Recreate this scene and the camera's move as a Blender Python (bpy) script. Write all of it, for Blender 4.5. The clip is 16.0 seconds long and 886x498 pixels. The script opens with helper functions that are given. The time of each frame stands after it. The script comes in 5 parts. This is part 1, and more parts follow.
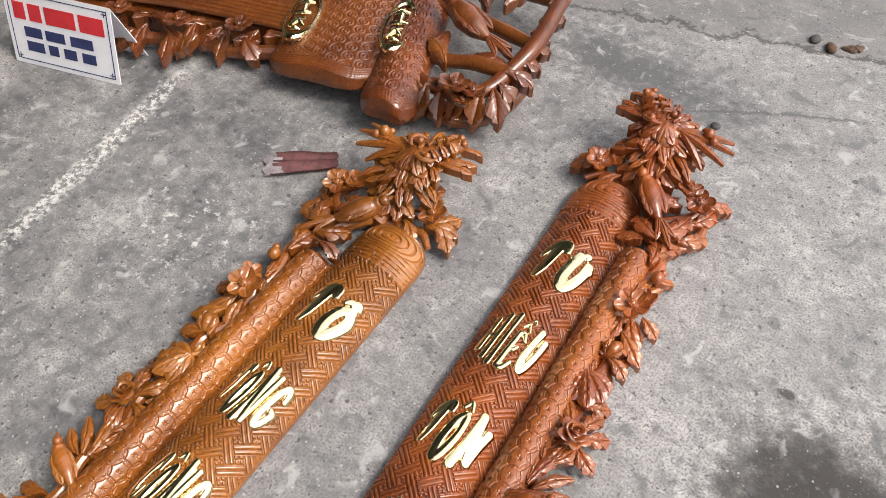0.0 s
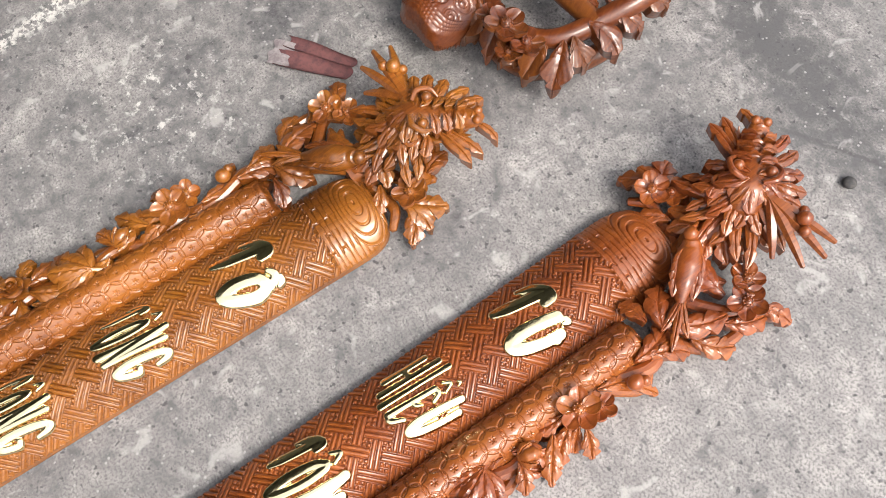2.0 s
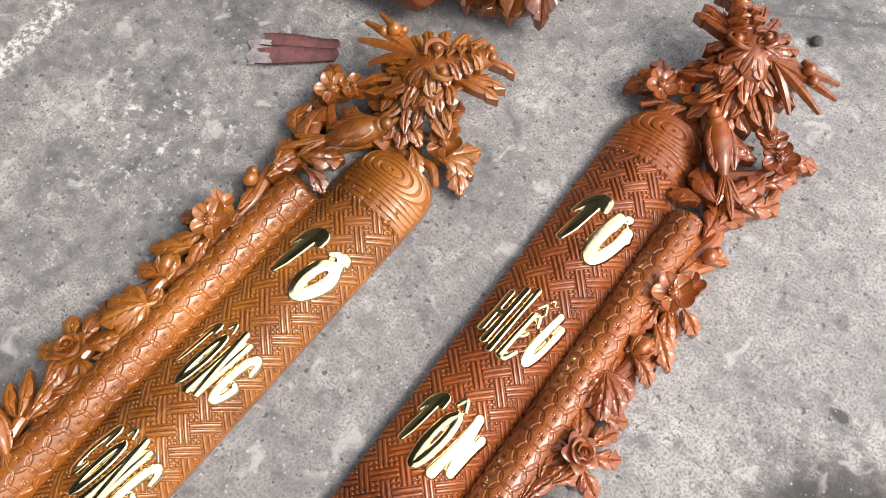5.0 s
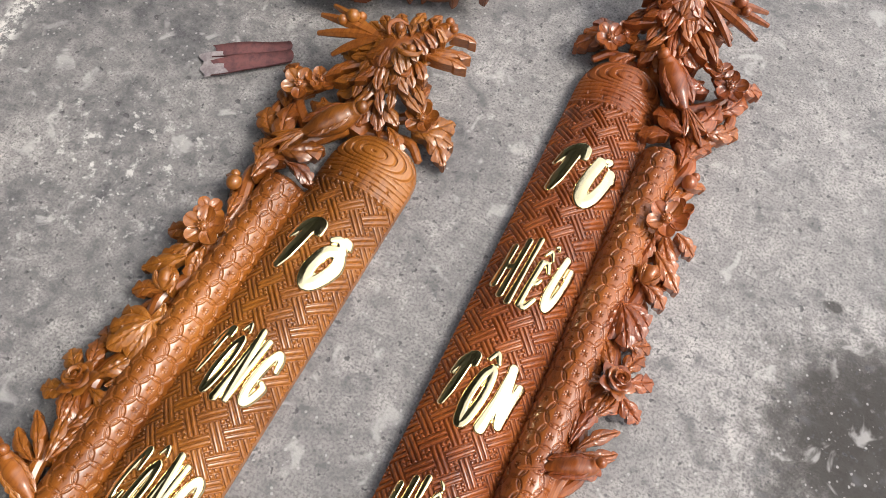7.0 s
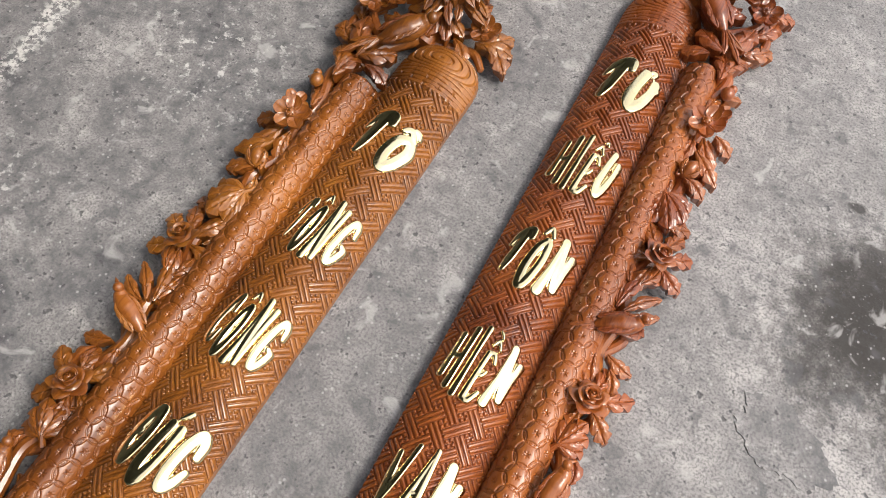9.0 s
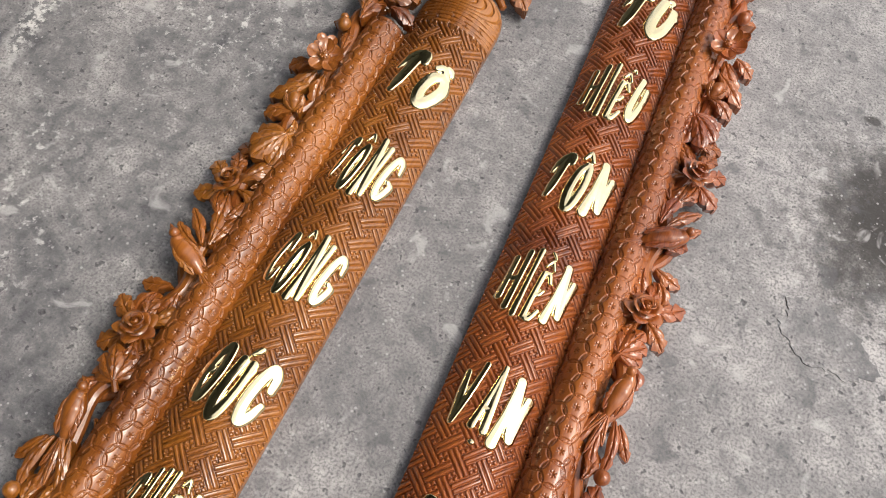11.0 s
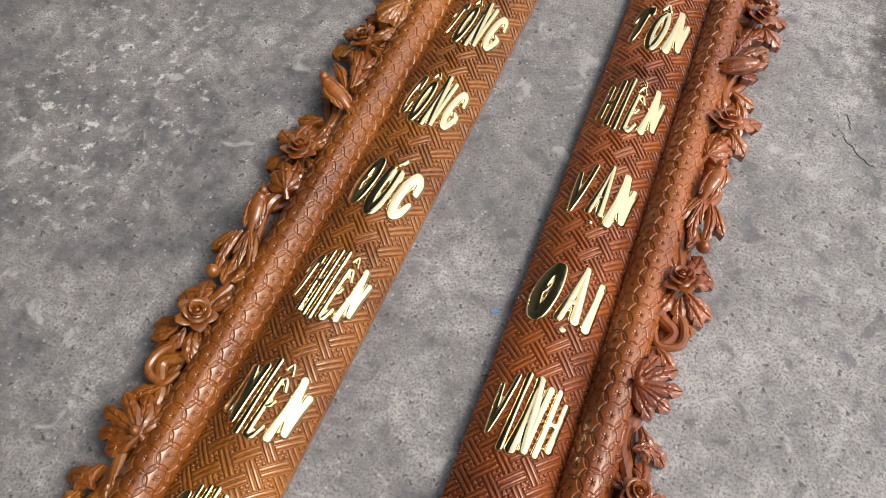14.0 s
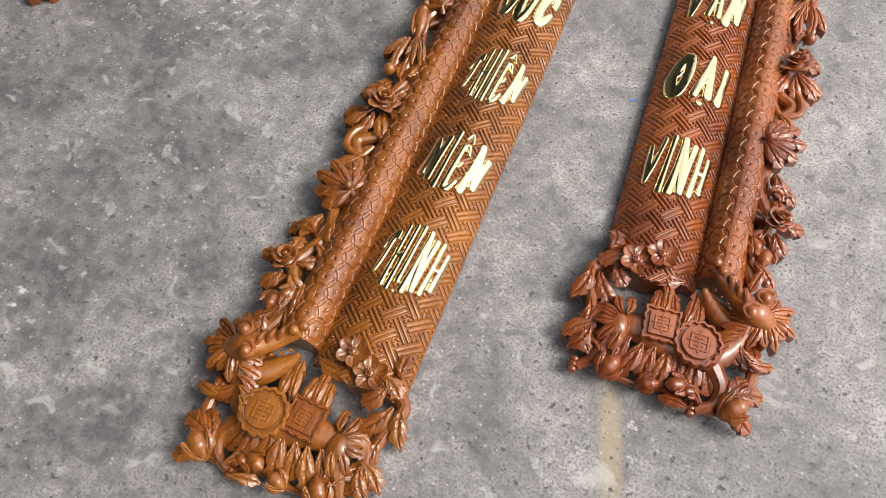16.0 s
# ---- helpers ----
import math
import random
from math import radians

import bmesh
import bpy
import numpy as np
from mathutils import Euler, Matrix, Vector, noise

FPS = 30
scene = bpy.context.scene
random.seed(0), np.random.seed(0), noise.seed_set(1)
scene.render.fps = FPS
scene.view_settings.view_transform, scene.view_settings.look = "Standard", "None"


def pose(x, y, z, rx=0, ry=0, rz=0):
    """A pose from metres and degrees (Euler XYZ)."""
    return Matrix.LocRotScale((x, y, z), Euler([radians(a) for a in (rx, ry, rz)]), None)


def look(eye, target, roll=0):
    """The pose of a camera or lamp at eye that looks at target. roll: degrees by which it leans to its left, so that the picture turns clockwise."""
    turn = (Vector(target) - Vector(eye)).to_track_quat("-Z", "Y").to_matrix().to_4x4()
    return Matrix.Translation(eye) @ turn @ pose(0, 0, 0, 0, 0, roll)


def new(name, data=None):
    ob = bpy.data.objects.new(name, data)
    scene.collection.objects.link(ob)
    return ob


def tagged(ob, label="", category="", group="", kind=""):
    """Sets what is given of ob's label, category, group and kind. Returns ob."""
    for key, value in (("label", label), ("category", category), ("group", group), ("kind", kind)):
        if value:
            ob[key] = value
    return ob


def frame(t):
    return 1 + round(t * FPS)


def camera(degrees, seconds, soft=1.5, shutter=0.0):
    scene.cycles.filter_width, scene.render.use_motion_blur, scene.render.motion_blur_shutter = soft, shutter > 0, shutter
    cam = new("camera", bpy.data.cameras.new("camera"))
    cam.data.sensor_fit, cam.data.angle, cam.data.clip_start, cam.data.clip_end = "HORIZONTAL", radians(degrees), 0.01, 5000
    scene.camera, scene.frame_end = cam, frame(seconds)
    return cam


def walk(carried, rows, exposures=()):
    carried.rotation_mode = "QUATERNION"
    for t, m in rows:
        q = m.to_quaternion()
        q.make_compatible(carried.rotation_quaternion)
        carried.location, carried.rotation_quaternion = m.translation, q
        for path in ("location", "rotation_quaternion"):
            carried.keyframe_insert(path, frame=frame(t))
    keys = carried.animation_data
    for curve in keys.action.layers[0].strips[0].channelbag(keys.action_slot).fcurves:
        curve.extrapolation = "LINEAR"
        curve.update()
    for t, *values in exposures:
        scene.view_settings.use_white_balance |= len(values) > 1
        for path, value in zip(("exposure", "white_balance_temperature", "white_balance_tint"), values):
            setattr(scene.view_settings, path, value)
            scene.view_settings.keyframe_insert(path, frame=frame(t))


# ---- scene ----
cam = camera(60.5, 16.0, soft=0.9)
PATH = [
    (0, (0.347, 0.045, 0.87), (-0.359, 1.05, -0.708), -1.3),
    (0.5, (0.341, 0.171, 0.845), (-0.372, 0.966, -0.846), -2.8),
    (1, (0.288, 0.3, 0.838), (-0.261, 0.93, -0.979), 1.1),
    (1.5, (0.285, 0.412, 0.841), (-0.342, 0.878, -1.001), -4.8),
    (2, (0.288, 0.479, 0.83), (-0.374, 0.782, -1.033), -8.6),
    (2.5, (0.283, 0.504, 0.824), (-0.368, 0.738, -1.052), -10.9),
    (3, (0.283, 0.509, 0.818), (-0.374, 0.725, -1.059), -13.8),
    (3.5, (0.279, 0.496, 0.817), (-0.364, 0.708, -1.065), -14.4),
    (4, (0.254, 0.434, 0.819), (-0.327, 0.742, -1.07), -9.2),
    (4.2, (0.235, 0.395, 0.819), (-0.296, 0.774, -1.071), -5.3),
    (6.3, (0.201, 0.179, 0.799), (-0.248, 0.945, -0.993), 1.8),
    (6.5, (0.192, 0.169, 0.795), (-0.222, 0.955, -0.997), 2.9),
    (7, (0.173, 0.148, 0.791), (-0.169, 0.942, -1.012), 4.9),
    (7.5, (0.174, 0.118, 0.789), (-0.134, 0.898, -1.027), 7.7),
    (8, (0.19, 0.076, 0.799), (-0.141, 0.874, -1.005), 8.6),
    (8.5, (0.204, 0.025, 0.8), (-0.146, 0.834, -0.995), 7.4),
    (9, (0.208, -0.031, 0.807), (-0.184, 0.772, -0.982), 4.3),
    (9.5, (0.198, -0.062, 0.801), (-0.193, 0.694, -1.01), 2.2),
    (9.7, (0.188, -0.078, 0.796), (-0.196, 0.676, -1.016), 2.3),
    (11.8, (0.15, -0.161, 0.794), (-0.096, 0.675, -1.006), 7.2),
    (12, (0.17, -0.175, 0.795), (-0.098, 0.654, -1.005), 5.3),
    (12.5, (0.21, -0.225, 0.808), (-0.133, 0.559, -0.999), 0.9),
    (13, (0.228, -0.284, 0.803), (-0.18, 0.475, -1.002), -2.1),
    (13.5, (0.214, -0.342, 0.812), (-0.221, 0.432, -0.98), -2.4),
    (14, (0.168, -0.439, 0.806), (-0.209, 0.415, -0.963), 0.0),
    (14.5, (0.174, -0.527, 0.82), (-0.15, 0.38, -0.933), 2.0),
    (15, (0.205, -0.623, 0.819), (-0.127, 0.315, -0.916), 0.2),
    (15.5, (0.177, -0.689, 0.827), (-0.198, 0.198, -0.926), -2.6),
    (16, (0.086, -0.787, 0.806), (-0.253, 0.066, -0.971), 0.1),
]
EXPOSURES = [(0, 0.42), (1.5, 0.55), (3.5, 0.60), (7, 0.32), (9, 0.20), (12, 0.06), (13, -0.06), (14.5, 0.04), (15.5, 0.15), (16, 0.33)]
walk(cam, [(t, look(eye, target, roll)) for t, eye, target, roll in PATH], EXPOSURES)

# ---- light ----
world = bpy.data.worlds.new("sky")
scene.world = world
world.use_nodes = True
wn = world.node_tree.nodes
sky = wn.new("ShaderNodeTexSky")
sky.sky_type, sky.sun_disc = "NISHITA", False
SUN_EL, SUN_AZ = 50.0, 80.0          # elevation, and degrees clockwise from +y
sky.sun_elevation, sky.sun_rotation = radians(SUN_EL), radians(SUN_AZ)
sky.air_density, sky.dust_density, sky.ozone_density = 1.0, 6.0, 1.0
wn["Background"].inputs["Strength"].default_value = 0.15
veil = wn.new("ShaderNodeMix")                  # thin even cloud over the clear sky
veil.data_type = "RGBA"
veil.inputs["Factor"].default_value = 0.33
colour_in = [k for k in veil.inputs if k.type == "RGBA"]
world.node_tree.links.new(sky.outputs["Color"], colour_in[0])
colour_in[1].default_value = (12.0, 12.0, 12.2, 1)
world.node_tree.links.new(next(k for k in veil.outputs if k.type == "RGBA"), wn["Background"].inputs["Color"])
sun = new("sun", bpy.data.lights.new("sun", "SUN"))
sun.data.energy, sun.data.angle, sun.data.color = 1.75, radians(20), (1.0, 0.96, 0.9)
s_dir = Vector((math.sin(radians(SUN_AZ)) * math.cos(radians(SUN_EL)), math.cos(radians(SUN_AZ)) * math.cos(radians(SUN_EL)), math.sin(radians(SUN_EL))))
sun.matrix_world = look(s_dir * 8, (0, 0, 0))


# ---- materials ----
def material(name):
    m = bpy.data.materials.new(name)
    m.use_nodes = True
    t = m.node_tree
    return m, t.nodes, t.links, t.nodes["Principled BSDF"]


def ramp(nodes, stops):
    r = nodes.new("ShaderNodeValToRGB")
    while len(r.color_ramp.elements) < len(stops):
        r.color_ramp.elements.new(0.5)
    for e, (p, c) in zip(r.color_ramp.elements, stops):
        e.position, e.color = p, (*c, 1)
    return r


def noise_at(nodes, links, vec, scale, detail=4, rough=0.55, distort=0.0):
    n = nodes.new("ShaderNodeTexNoise")
    n.inputs["Scale"].default_value, n.inputs["Detail"].default_value = scale, detail
    n.inputs["Roughness"].default_value, n.inputs["Distortion"].default_value = rough, distort
    links.new(vec, n.inputs["Vector"])
    return n.outputs["Fac"]


def mixed(nodes, links, fac, a, b, mode="MIX"):
    m = nodes.new("ShaderNodeMix")
    m.data_type, m.blend_type = "RGBA", mode
    for value, slot in ((fac, "Factor"), (a, "A"), (b, "B")):
        i = next(s for s in m.inputs if s.name == slot and (s.type == ("VALUE" if slot == "Factor" else "RGBA")))
        if isinstance(value, bpy.types.NodeSocket):
            links.new(value, i)
        else:
            i.default_value = value if slot == "Factor" else (*value, 1)
    return next(o for o in m.outputs if o.type == "RGBA")


def calc(nodes, links, op, a, b=0.0, c=0.0, clamp=False):
    m = nodes.new("ShaderNodeMath")
    m.operation, m.use_clamp = op, clamp
    for k, v in enumerate((a, b, c)):
        if isinstance(v, bpy.types.NodeSocket):
            links.new(v, m.inputs[k])
        else:
            m.inputs[k].default_value = v
    return m.outputs[0]


def span(nodes, links, v, a, b, c=0.0, d=1.0):
    m = nodes.new("ShaderNodeMapRange")
    m.interpolation_type = "SMOOTHSTEP"
    links.new(v, m.inputs["Value"])
    for k, x in zip(("From Min", "From Max", "To Min", "To Max"), (a, b, c, d)):
        m.inputs[k].default_value = x
    return m.outputs[0]


def bump(nodes, links, bsdf, height, strength, distance):
    b = nodes.new("ShaderNodeBump")
    b.inputs["Strength"].default_value, b.inputs["Distance"].default_value = strength, distance
    links.new(height, b.inputs["Height"])
    links.new(b.outputs["Normal"], bsdf.inputs["Normal"])


def lacquered_wood(name, dark, mid, light):
    m, n, l, p = material(name)
    co = n.new("ShaderNodeTexCoord").outputs["Object"]
    mp = n.new("ShaderNodeMapping")
    mp.inputs["Scale"].default_value = (1, 0.08, 1)
    l.new(co, mp.inputs["Vector"])
    grain = noise_at(n, l, mp.outputs["Vector"], 260, 5, 0.6, 0.6)
    broad = noise_at(n, l, co, 9, 3, 0.5)
    spots = noise_at(n, l, co, 60, 3, 0.6)
    f = calc(n, l, "MULTIPLY_ADD", grain, 0.45, calc(n, l, "MULTIPLY", broad, 0.6))
    r = ramp(n, [(0.38, dark), (0.52, mid), (0.66, light)])
    l.new(f, r.inputs["Fac"])
    c = mixed(n, l, span(n, l, spots, 0.55, 0.75, 0, 0.35), r.outputs["Color"], dark)
    info = n.new("ShaderNodeObjectInfo")
    hv = n.new("ShaderNodeHueSaturation")
    l.new(calc(n, l, "MULTIPLY_ADD", info.outputs["Random"], 0.010, 0.495), hv.inputs["Hue"])
    l.new(calc(n, l, "MULTIPLY_ADD", info.outputs["Random"], 0.12, 0.92), hv.inputs["Value"])
    l.new(c, hv.inputs["Color"])
    l.new(hv.outputs["Color"], p.inputs["Base Color"])
    l.new(span(n, l, spots, 0.3, 0.8, 0.42, 0.58), p.inputs["Roughness"])
    p.inputs["Coat Weight"].default_value = 1.0
    p.inputs["Coat IOR"].default_value = 1.5
    p.inputs["Coat Roughness"].default_value = 0.22
    p.inputs["Specular IOR Level"].default_value = 0.3
    bump(n, l, p, calc(n, l, "ADD", grain, noise_at(n, l, co, 170, 2, 0.5)), 0.25, 0.0006)
    return m


WOOD_A = lacquered_wood("amber_lacquered_wood", (0.118, 0.031, 0.004), (0.258, 0.080, 0.010), (0.37, 0.128, 0.018))
WOOD_B = lacquered_wood("reddish_lacquered_wood", (0.110, 0.0225, 0.0052), (0.265, 0.064, 0.0115), (0.375, 0.104, 0.019))
WOOD_C = lacquered_wood("brown_lacquered_wood", (0.060, 0.013, 0.003), (0.138, 0.034, 0.006), (0.21, 0.060, 0.011))


def gilt():
    m, n, l, p = material("polished_gilt")
    co = n.new("ShaderNodeTexCoord").outputs["Object"]
    w = noise_at(n, l, co, 45, 3, 0.5)
    p.inputs["Metallic"].default_value = 1.0
    l.new(mixed(n, l, w, (0.90, 0.74, 0.40), (0.95, 0.83, 0.52)), p.inputs["Base Color"])
    l.new(span(n, l, w, 0.3, 0.75, 0.10, 0.2), p.inputs["Roughness"])
    bump(n, l, p, noise_at(n, l, co, 90, 2, 0.5), 0.25, 0.001)
    return m


GOLD = gilt()


def concrete():
    m, n, l, p = material("worn_concrete")
    co = n.new("ShaderNodeTexCoord").outputs["Object"]
    sep = n.new("ShaderNodeSeparateXYZ")
    l.new(co, sep.inputs[0])
    X, Y = sep.outputs[0], sep.outputs[1]
    big = noise_at(n, l, co, 2.1, 4, 0.55)
    mid = noise_at(n, l, co, 9, 6, 0.62, 0.4)
    fine = noise_at(n, l, co, 48, 6, 0.7)
    grit = noise_at(n, l, co, 330, 3, 0.6)
    f = calc(n, l, "ADD", calc(n, l, "MULTIPLY", mid, 0.40), calc(n, l, "MULTIPLY", fine, 0.42))
    f = calc(n, l, "MULTIPLY_ADD", big, 0.18, f)
    warp = calc(n, l, "SUBTRACT", mid, 0.5)
    warp2 = calc(n, l, "SUBTRACT", fine, 0.5)

    def blot(cx, cy, rx, ry, soft, wob=0.5, wob2=0.5, turn=0.0):
        """An uneven oval mask for stains and painted light: 1 inside, 0 outside."""
        ca, sa = math.cos(radians(turn)), math.sin(radians(turn))
        dx, dy = calc(n, l, "SUBTRACT", X, cx), calc(n, l, "SUBTRACT", Y, cy)
        a = calc(n, l, "ADD", calc(n, l, "MULTIPLY", dx, ca / rx), calc(n, l, "MULTIPLY", dy, sa / rx))
        b = calc(n, l, "ADD", calc(n, l, "MULTIPLY", dx, -sa / ry), calc(n, l, "MULTIPLY", dy, ca / ry))
        d = calc(n, l, "SQRT", calc(n, l, "ADD", calc(n, l, "MULTIPLY", a, a), calc(n, l, "MULTIPLY", b, b)))
        d = calc(n, l, "ADD", d, calc(n, l, "MULTIPLY", warp, wob * 3))
        d = calc(n, l, "ADD", d, calc(n, l, "MULTIPLY", warp2, wob2 * 3))
        return span(n, l, d, 1 - soft, 1 + soft, 1, 0)

    # uneven light put into the colour: shaded towards -x, brighter towards +x
    f = calc(n, l, "MULTIPLY_ADD", blot(-0.62, -0.25, 0.45, 1.0, 0.7, 0.7, 0.4), -0.045, f)
    f = calc(n, l, "MULTIPLY_ADD", blot(0.78, 0.5, 0.58, 0.95, 0.6, 0.7, 0.4), 0.055, f)
    r = ramp(n, [(0.37, (0.085, 0.086, 0.092)), (0.455, (0.205, 0.201, 0.200)), (0.53, (0.302, 0.291, 0.285)), (0.64, (0.525, 0.503, 0.488))])
    l.new(f, r.inputs["Fac"])
    c = mixed(n, l, span(n, l, grit, 0.44, 0.64, 0, 0.75), r.outputs["Color"], (0.14, 0.138, 0.142))
    # dark spill with pale flecks in it
    c = mixed(n, l, calc(n, l, "MULTIPLY", blot(0.55, 0.505, 0.145, 0.125, 0.5, 0.4, 0.35, 20), 0.97), c, (0.036, 0.032, 0.029))
    flecks = calc(n, l, "MULTIPLY", blot(0.53, 0.51, 0.14, 0.12, 0.5), span(n, l, noise_at(n, l, co, 210, 2, 0.6), 0.68, 0.76))
    c = mixed(n, l, flecks, c, (0.30, 0.29, 0.28))
    # black-grey stain beyond the panels
    dk = calc(n, l, "MULTIPLY", blot(0.02, 1.115, 0.18, 0.06, 0.8, 0.5, 0.9, -6), 0.85)
    c = mixed(n, l, dk, c, (0.085, 0.086, 0.09))
    # chalky paint stripe, broken
    stripe = calc(n, l, "MULTIPLY", blot(-0.62, 0.46, 0.25, 0.018, 0.5, 0.25, 0.5, 98), 0.92)
    broken = span(n, l, noise_at(n, l, co, 75, 4, 0.75), 0.45, 0.57)
    c = mixed(n, l, calc(n, l, "MULTIPLY", stripe, broken), c, (0.66, 0.65, 0.62))
    # pale plaster crumbs
    for cx, cy, rx, ry in ((-0.39, 0.42, 0.12, 0.10), (0.140, -0.580, 0.030, 0.035), (0.205, -0.53, 0.018, 0.03), (-0.49, -0.65, 0.03, 0.03), (-0.5, -0.02, 0.12, 0.2)):
        crumbs = calc(n, l, "MULTIPLY", blot(cx, cy, rx, ry, 0.6), span(n, l, noise_at(n, l, co, 55, 5, 0.7), 0.545, 0.655))
        c = mixed(n, l, crumbs, c, (0.58, 0.57, 0.55))
    # dull yellow paint mark
    c = mixed(n, l, calc(n, l, "MULTIPLY", blot(0.181, -0.548, 0.011, 0.075, 0.5, 0.3, 0.5, 16), 0.55), c, (0.46, 0.36, 0.23))
    # darker ground past the broken edge of the slab, the edge itself and a hairline crack
    far = calc(n, l, "SUBTRACT", calc(n, l, "MULTIPLY_ADD", X, -0.30, Y), 1.275)
    far = calc(n, l, "MULTIPLY_ADD", warp, 0.14, far)
    far = calc(n, l, "MULTIPLY_ADD", warp2, 0.05, far)
    c = mixed(n, l, span(n, l, far, -0.002, 0.004, 0, 0.55), c, (0.15, 0.145, 0.14))
    edge = calc(n, l, "ABSOLUTE", far)
    c = mixed(n, l, span(n, l, edge, 0.010, 0.002, 0, 0.8), c, (0.05, 0.048, 0.045))
    bend = calc(n, l, "MULTIPLY", calc(n, l, "MULTIPLY", calc(n, l, "SUBTRACT", X, 0.16), calc(n, l, "SUBTRACT", X, 0.16)), -0.55)
    crack = calc(n, l, "SUBTRACT", calc(n, l, "MULTIPLY_ADD", X, -0.62, Y), 0.985)
    crack = calc(n, l, "ABSOLUTE", calc(n, l, "MULTIPLY_ADD", warp2, 0.03, calc(n, l, "SUBTRACT", crack, bend)))
    crack = calc(n, l, "MULTIPLY", span(n, l, crack, 0.006, 0.001, 0, 0.7), blot(0.26, 1.12, 0.2, 0.12, 0.3, 0.1, 0.1))
    c = mixed(n, l, crack, c, (0.08, 0.08, 0.082))
    # worn-out pit
    c = mixed(n, l, calc(n, l, "MULTIPLY", blot(0.447, 0.646, 0.011, 0.007, 0.3, 0.2, 0.4), 0.85), c, (0.04, 0.038, 0.036))
    # fine aggregate: dark and pale grains
    grains = n.new("ShaderNodeTexVoronoi")
    grains.inputs["Scale"].default_value = 210
    l.new(co, grains.inputs["Vector"])
    gs = n.new("ShaderNodeSeparateColor")
    l.new(grains.outputs["Color"], gs.inputs[0])
    near = span(n, l, grains.outputs["Distance"], 0.42, 0.25, 0, 1)
    c = mixed(n, l, calc(n, l, "MULTIPLY", near, span(n, l, gs.outputs[0], 0.84, 0.88, 0, 0.5)), c, (0.07, 0.07, 0.075))
    c = mixed(n, l, calc(n, l, "MULTIPLY", near, span(n, l, gs.outputs[1], 0.93, 0.96, 0, 0.5)), c, (0.56, 0.55, 0.54))
    # dark pits
    pits = noise_at(n, l, co, 95, 2, 0.5)
    c = mixed(n, l, span(n, l, pits, 0.64, 0.70, 0, 0.8), c, (0.07, 0.07, 0.075))
    chips = noise_at(n, l, co, 150, 2, 0.6)
    c = mixed(n, l, span(n, l, chips, 0.67, 0.75, 0, 0.35), c, (0.55, 0.54, 0.53))
    scars = noise_at(n, l, co, 26, 3, 0.55, 0.8)
    c = mixed(n, l, span(n, l, scars, 0.56, 0.70, 0, 0.6), c, (0.105, 0.106, 0.112))
    c = mixed(n, l, span(n, l, scars, 0.40, 0.28, 0, 0.55), c, (0.52, 0.51, 0.50))
    l.new(c, p.inputs["Base Color"])
    l.new(span(n, l, fine, 0.3, 0.7, 0.62, 0.9), p.inputs["Roughness"])
    h = calc(n, l, "MULTIPLY_ADD", grit, 0.35, calc(n, l, "MULTIPLY_ADD", fine, 0.8, mid))
    h = calc(n, l, "SUBTRACT", h, span(n, l, pits, 0.68, 0.76, 0, 0.5))
    bump(n, l, p, h, 0.5, 0.004)
    return m


CONCRETE = concrete()


def plain(name, colour, rough, second=None, scale=40, metal=0.0, rel=0.0005):
    m, n, l, p = material(name)
    co = n.new("ShaderNodeTexCoord").outputs["Object"]
    w = noise_at(n, l, co, scale, 4, 0.6)
    l.new(mixed(n, l, span(n, l, w, 0.35, 0.7), colour, second or tuple(v * 0.8 for v in colour)), p.inputs["Base Color"])
    p.inputs["Roughness"].default_value, p.inputs["Metallic"].default_value = rough, metal
    bump(n, l, p, w, 0.3, rel)
    return m


CARD = plain("white_card", (0.80, 0.80, 0.83), 0.5, (0.74, 0.74, 0.78), 30, rel=0.0002)
RED_INK = plain("red_ink", (0.62, 0.03, 0.04), 0.5)
BLUE_INK = plain("navy_ink", (0.03, 0.04, 0.13), 0.5)
SANDPAPER = plain("sandpaper_back", (0.17, 0.07, 0.068), 0.9, (0.10, 0.045, 0.05), 120)
SAND_EDGE = plain("worn_sandpaper", (0.36, 0.33, 0.33), 0.9, (0.20, 0.17, 0.18), 90)
STONE = plain("dark_pebble", (0.05, 0.05, 0.052), 0.8, (0.09, 0.085, 0.08), 200)
DRY_LEAF = plain("dry_leaf", (0.12, 0.07, 0.04), 0.85, (0.05, 0.03, 0.02), 150)
# dark surface of the unseen walls and roof that block the sky
DIM_BLOCKER = plain("dim_blocker", (0.10, 0.11, 0.095), 0.9, (0.07, 0.078, 0.068), 3, rel=0.004)
CHIP = plain("blue_plastic_chip", (0.12, 0.25, 0.5), 0.4)


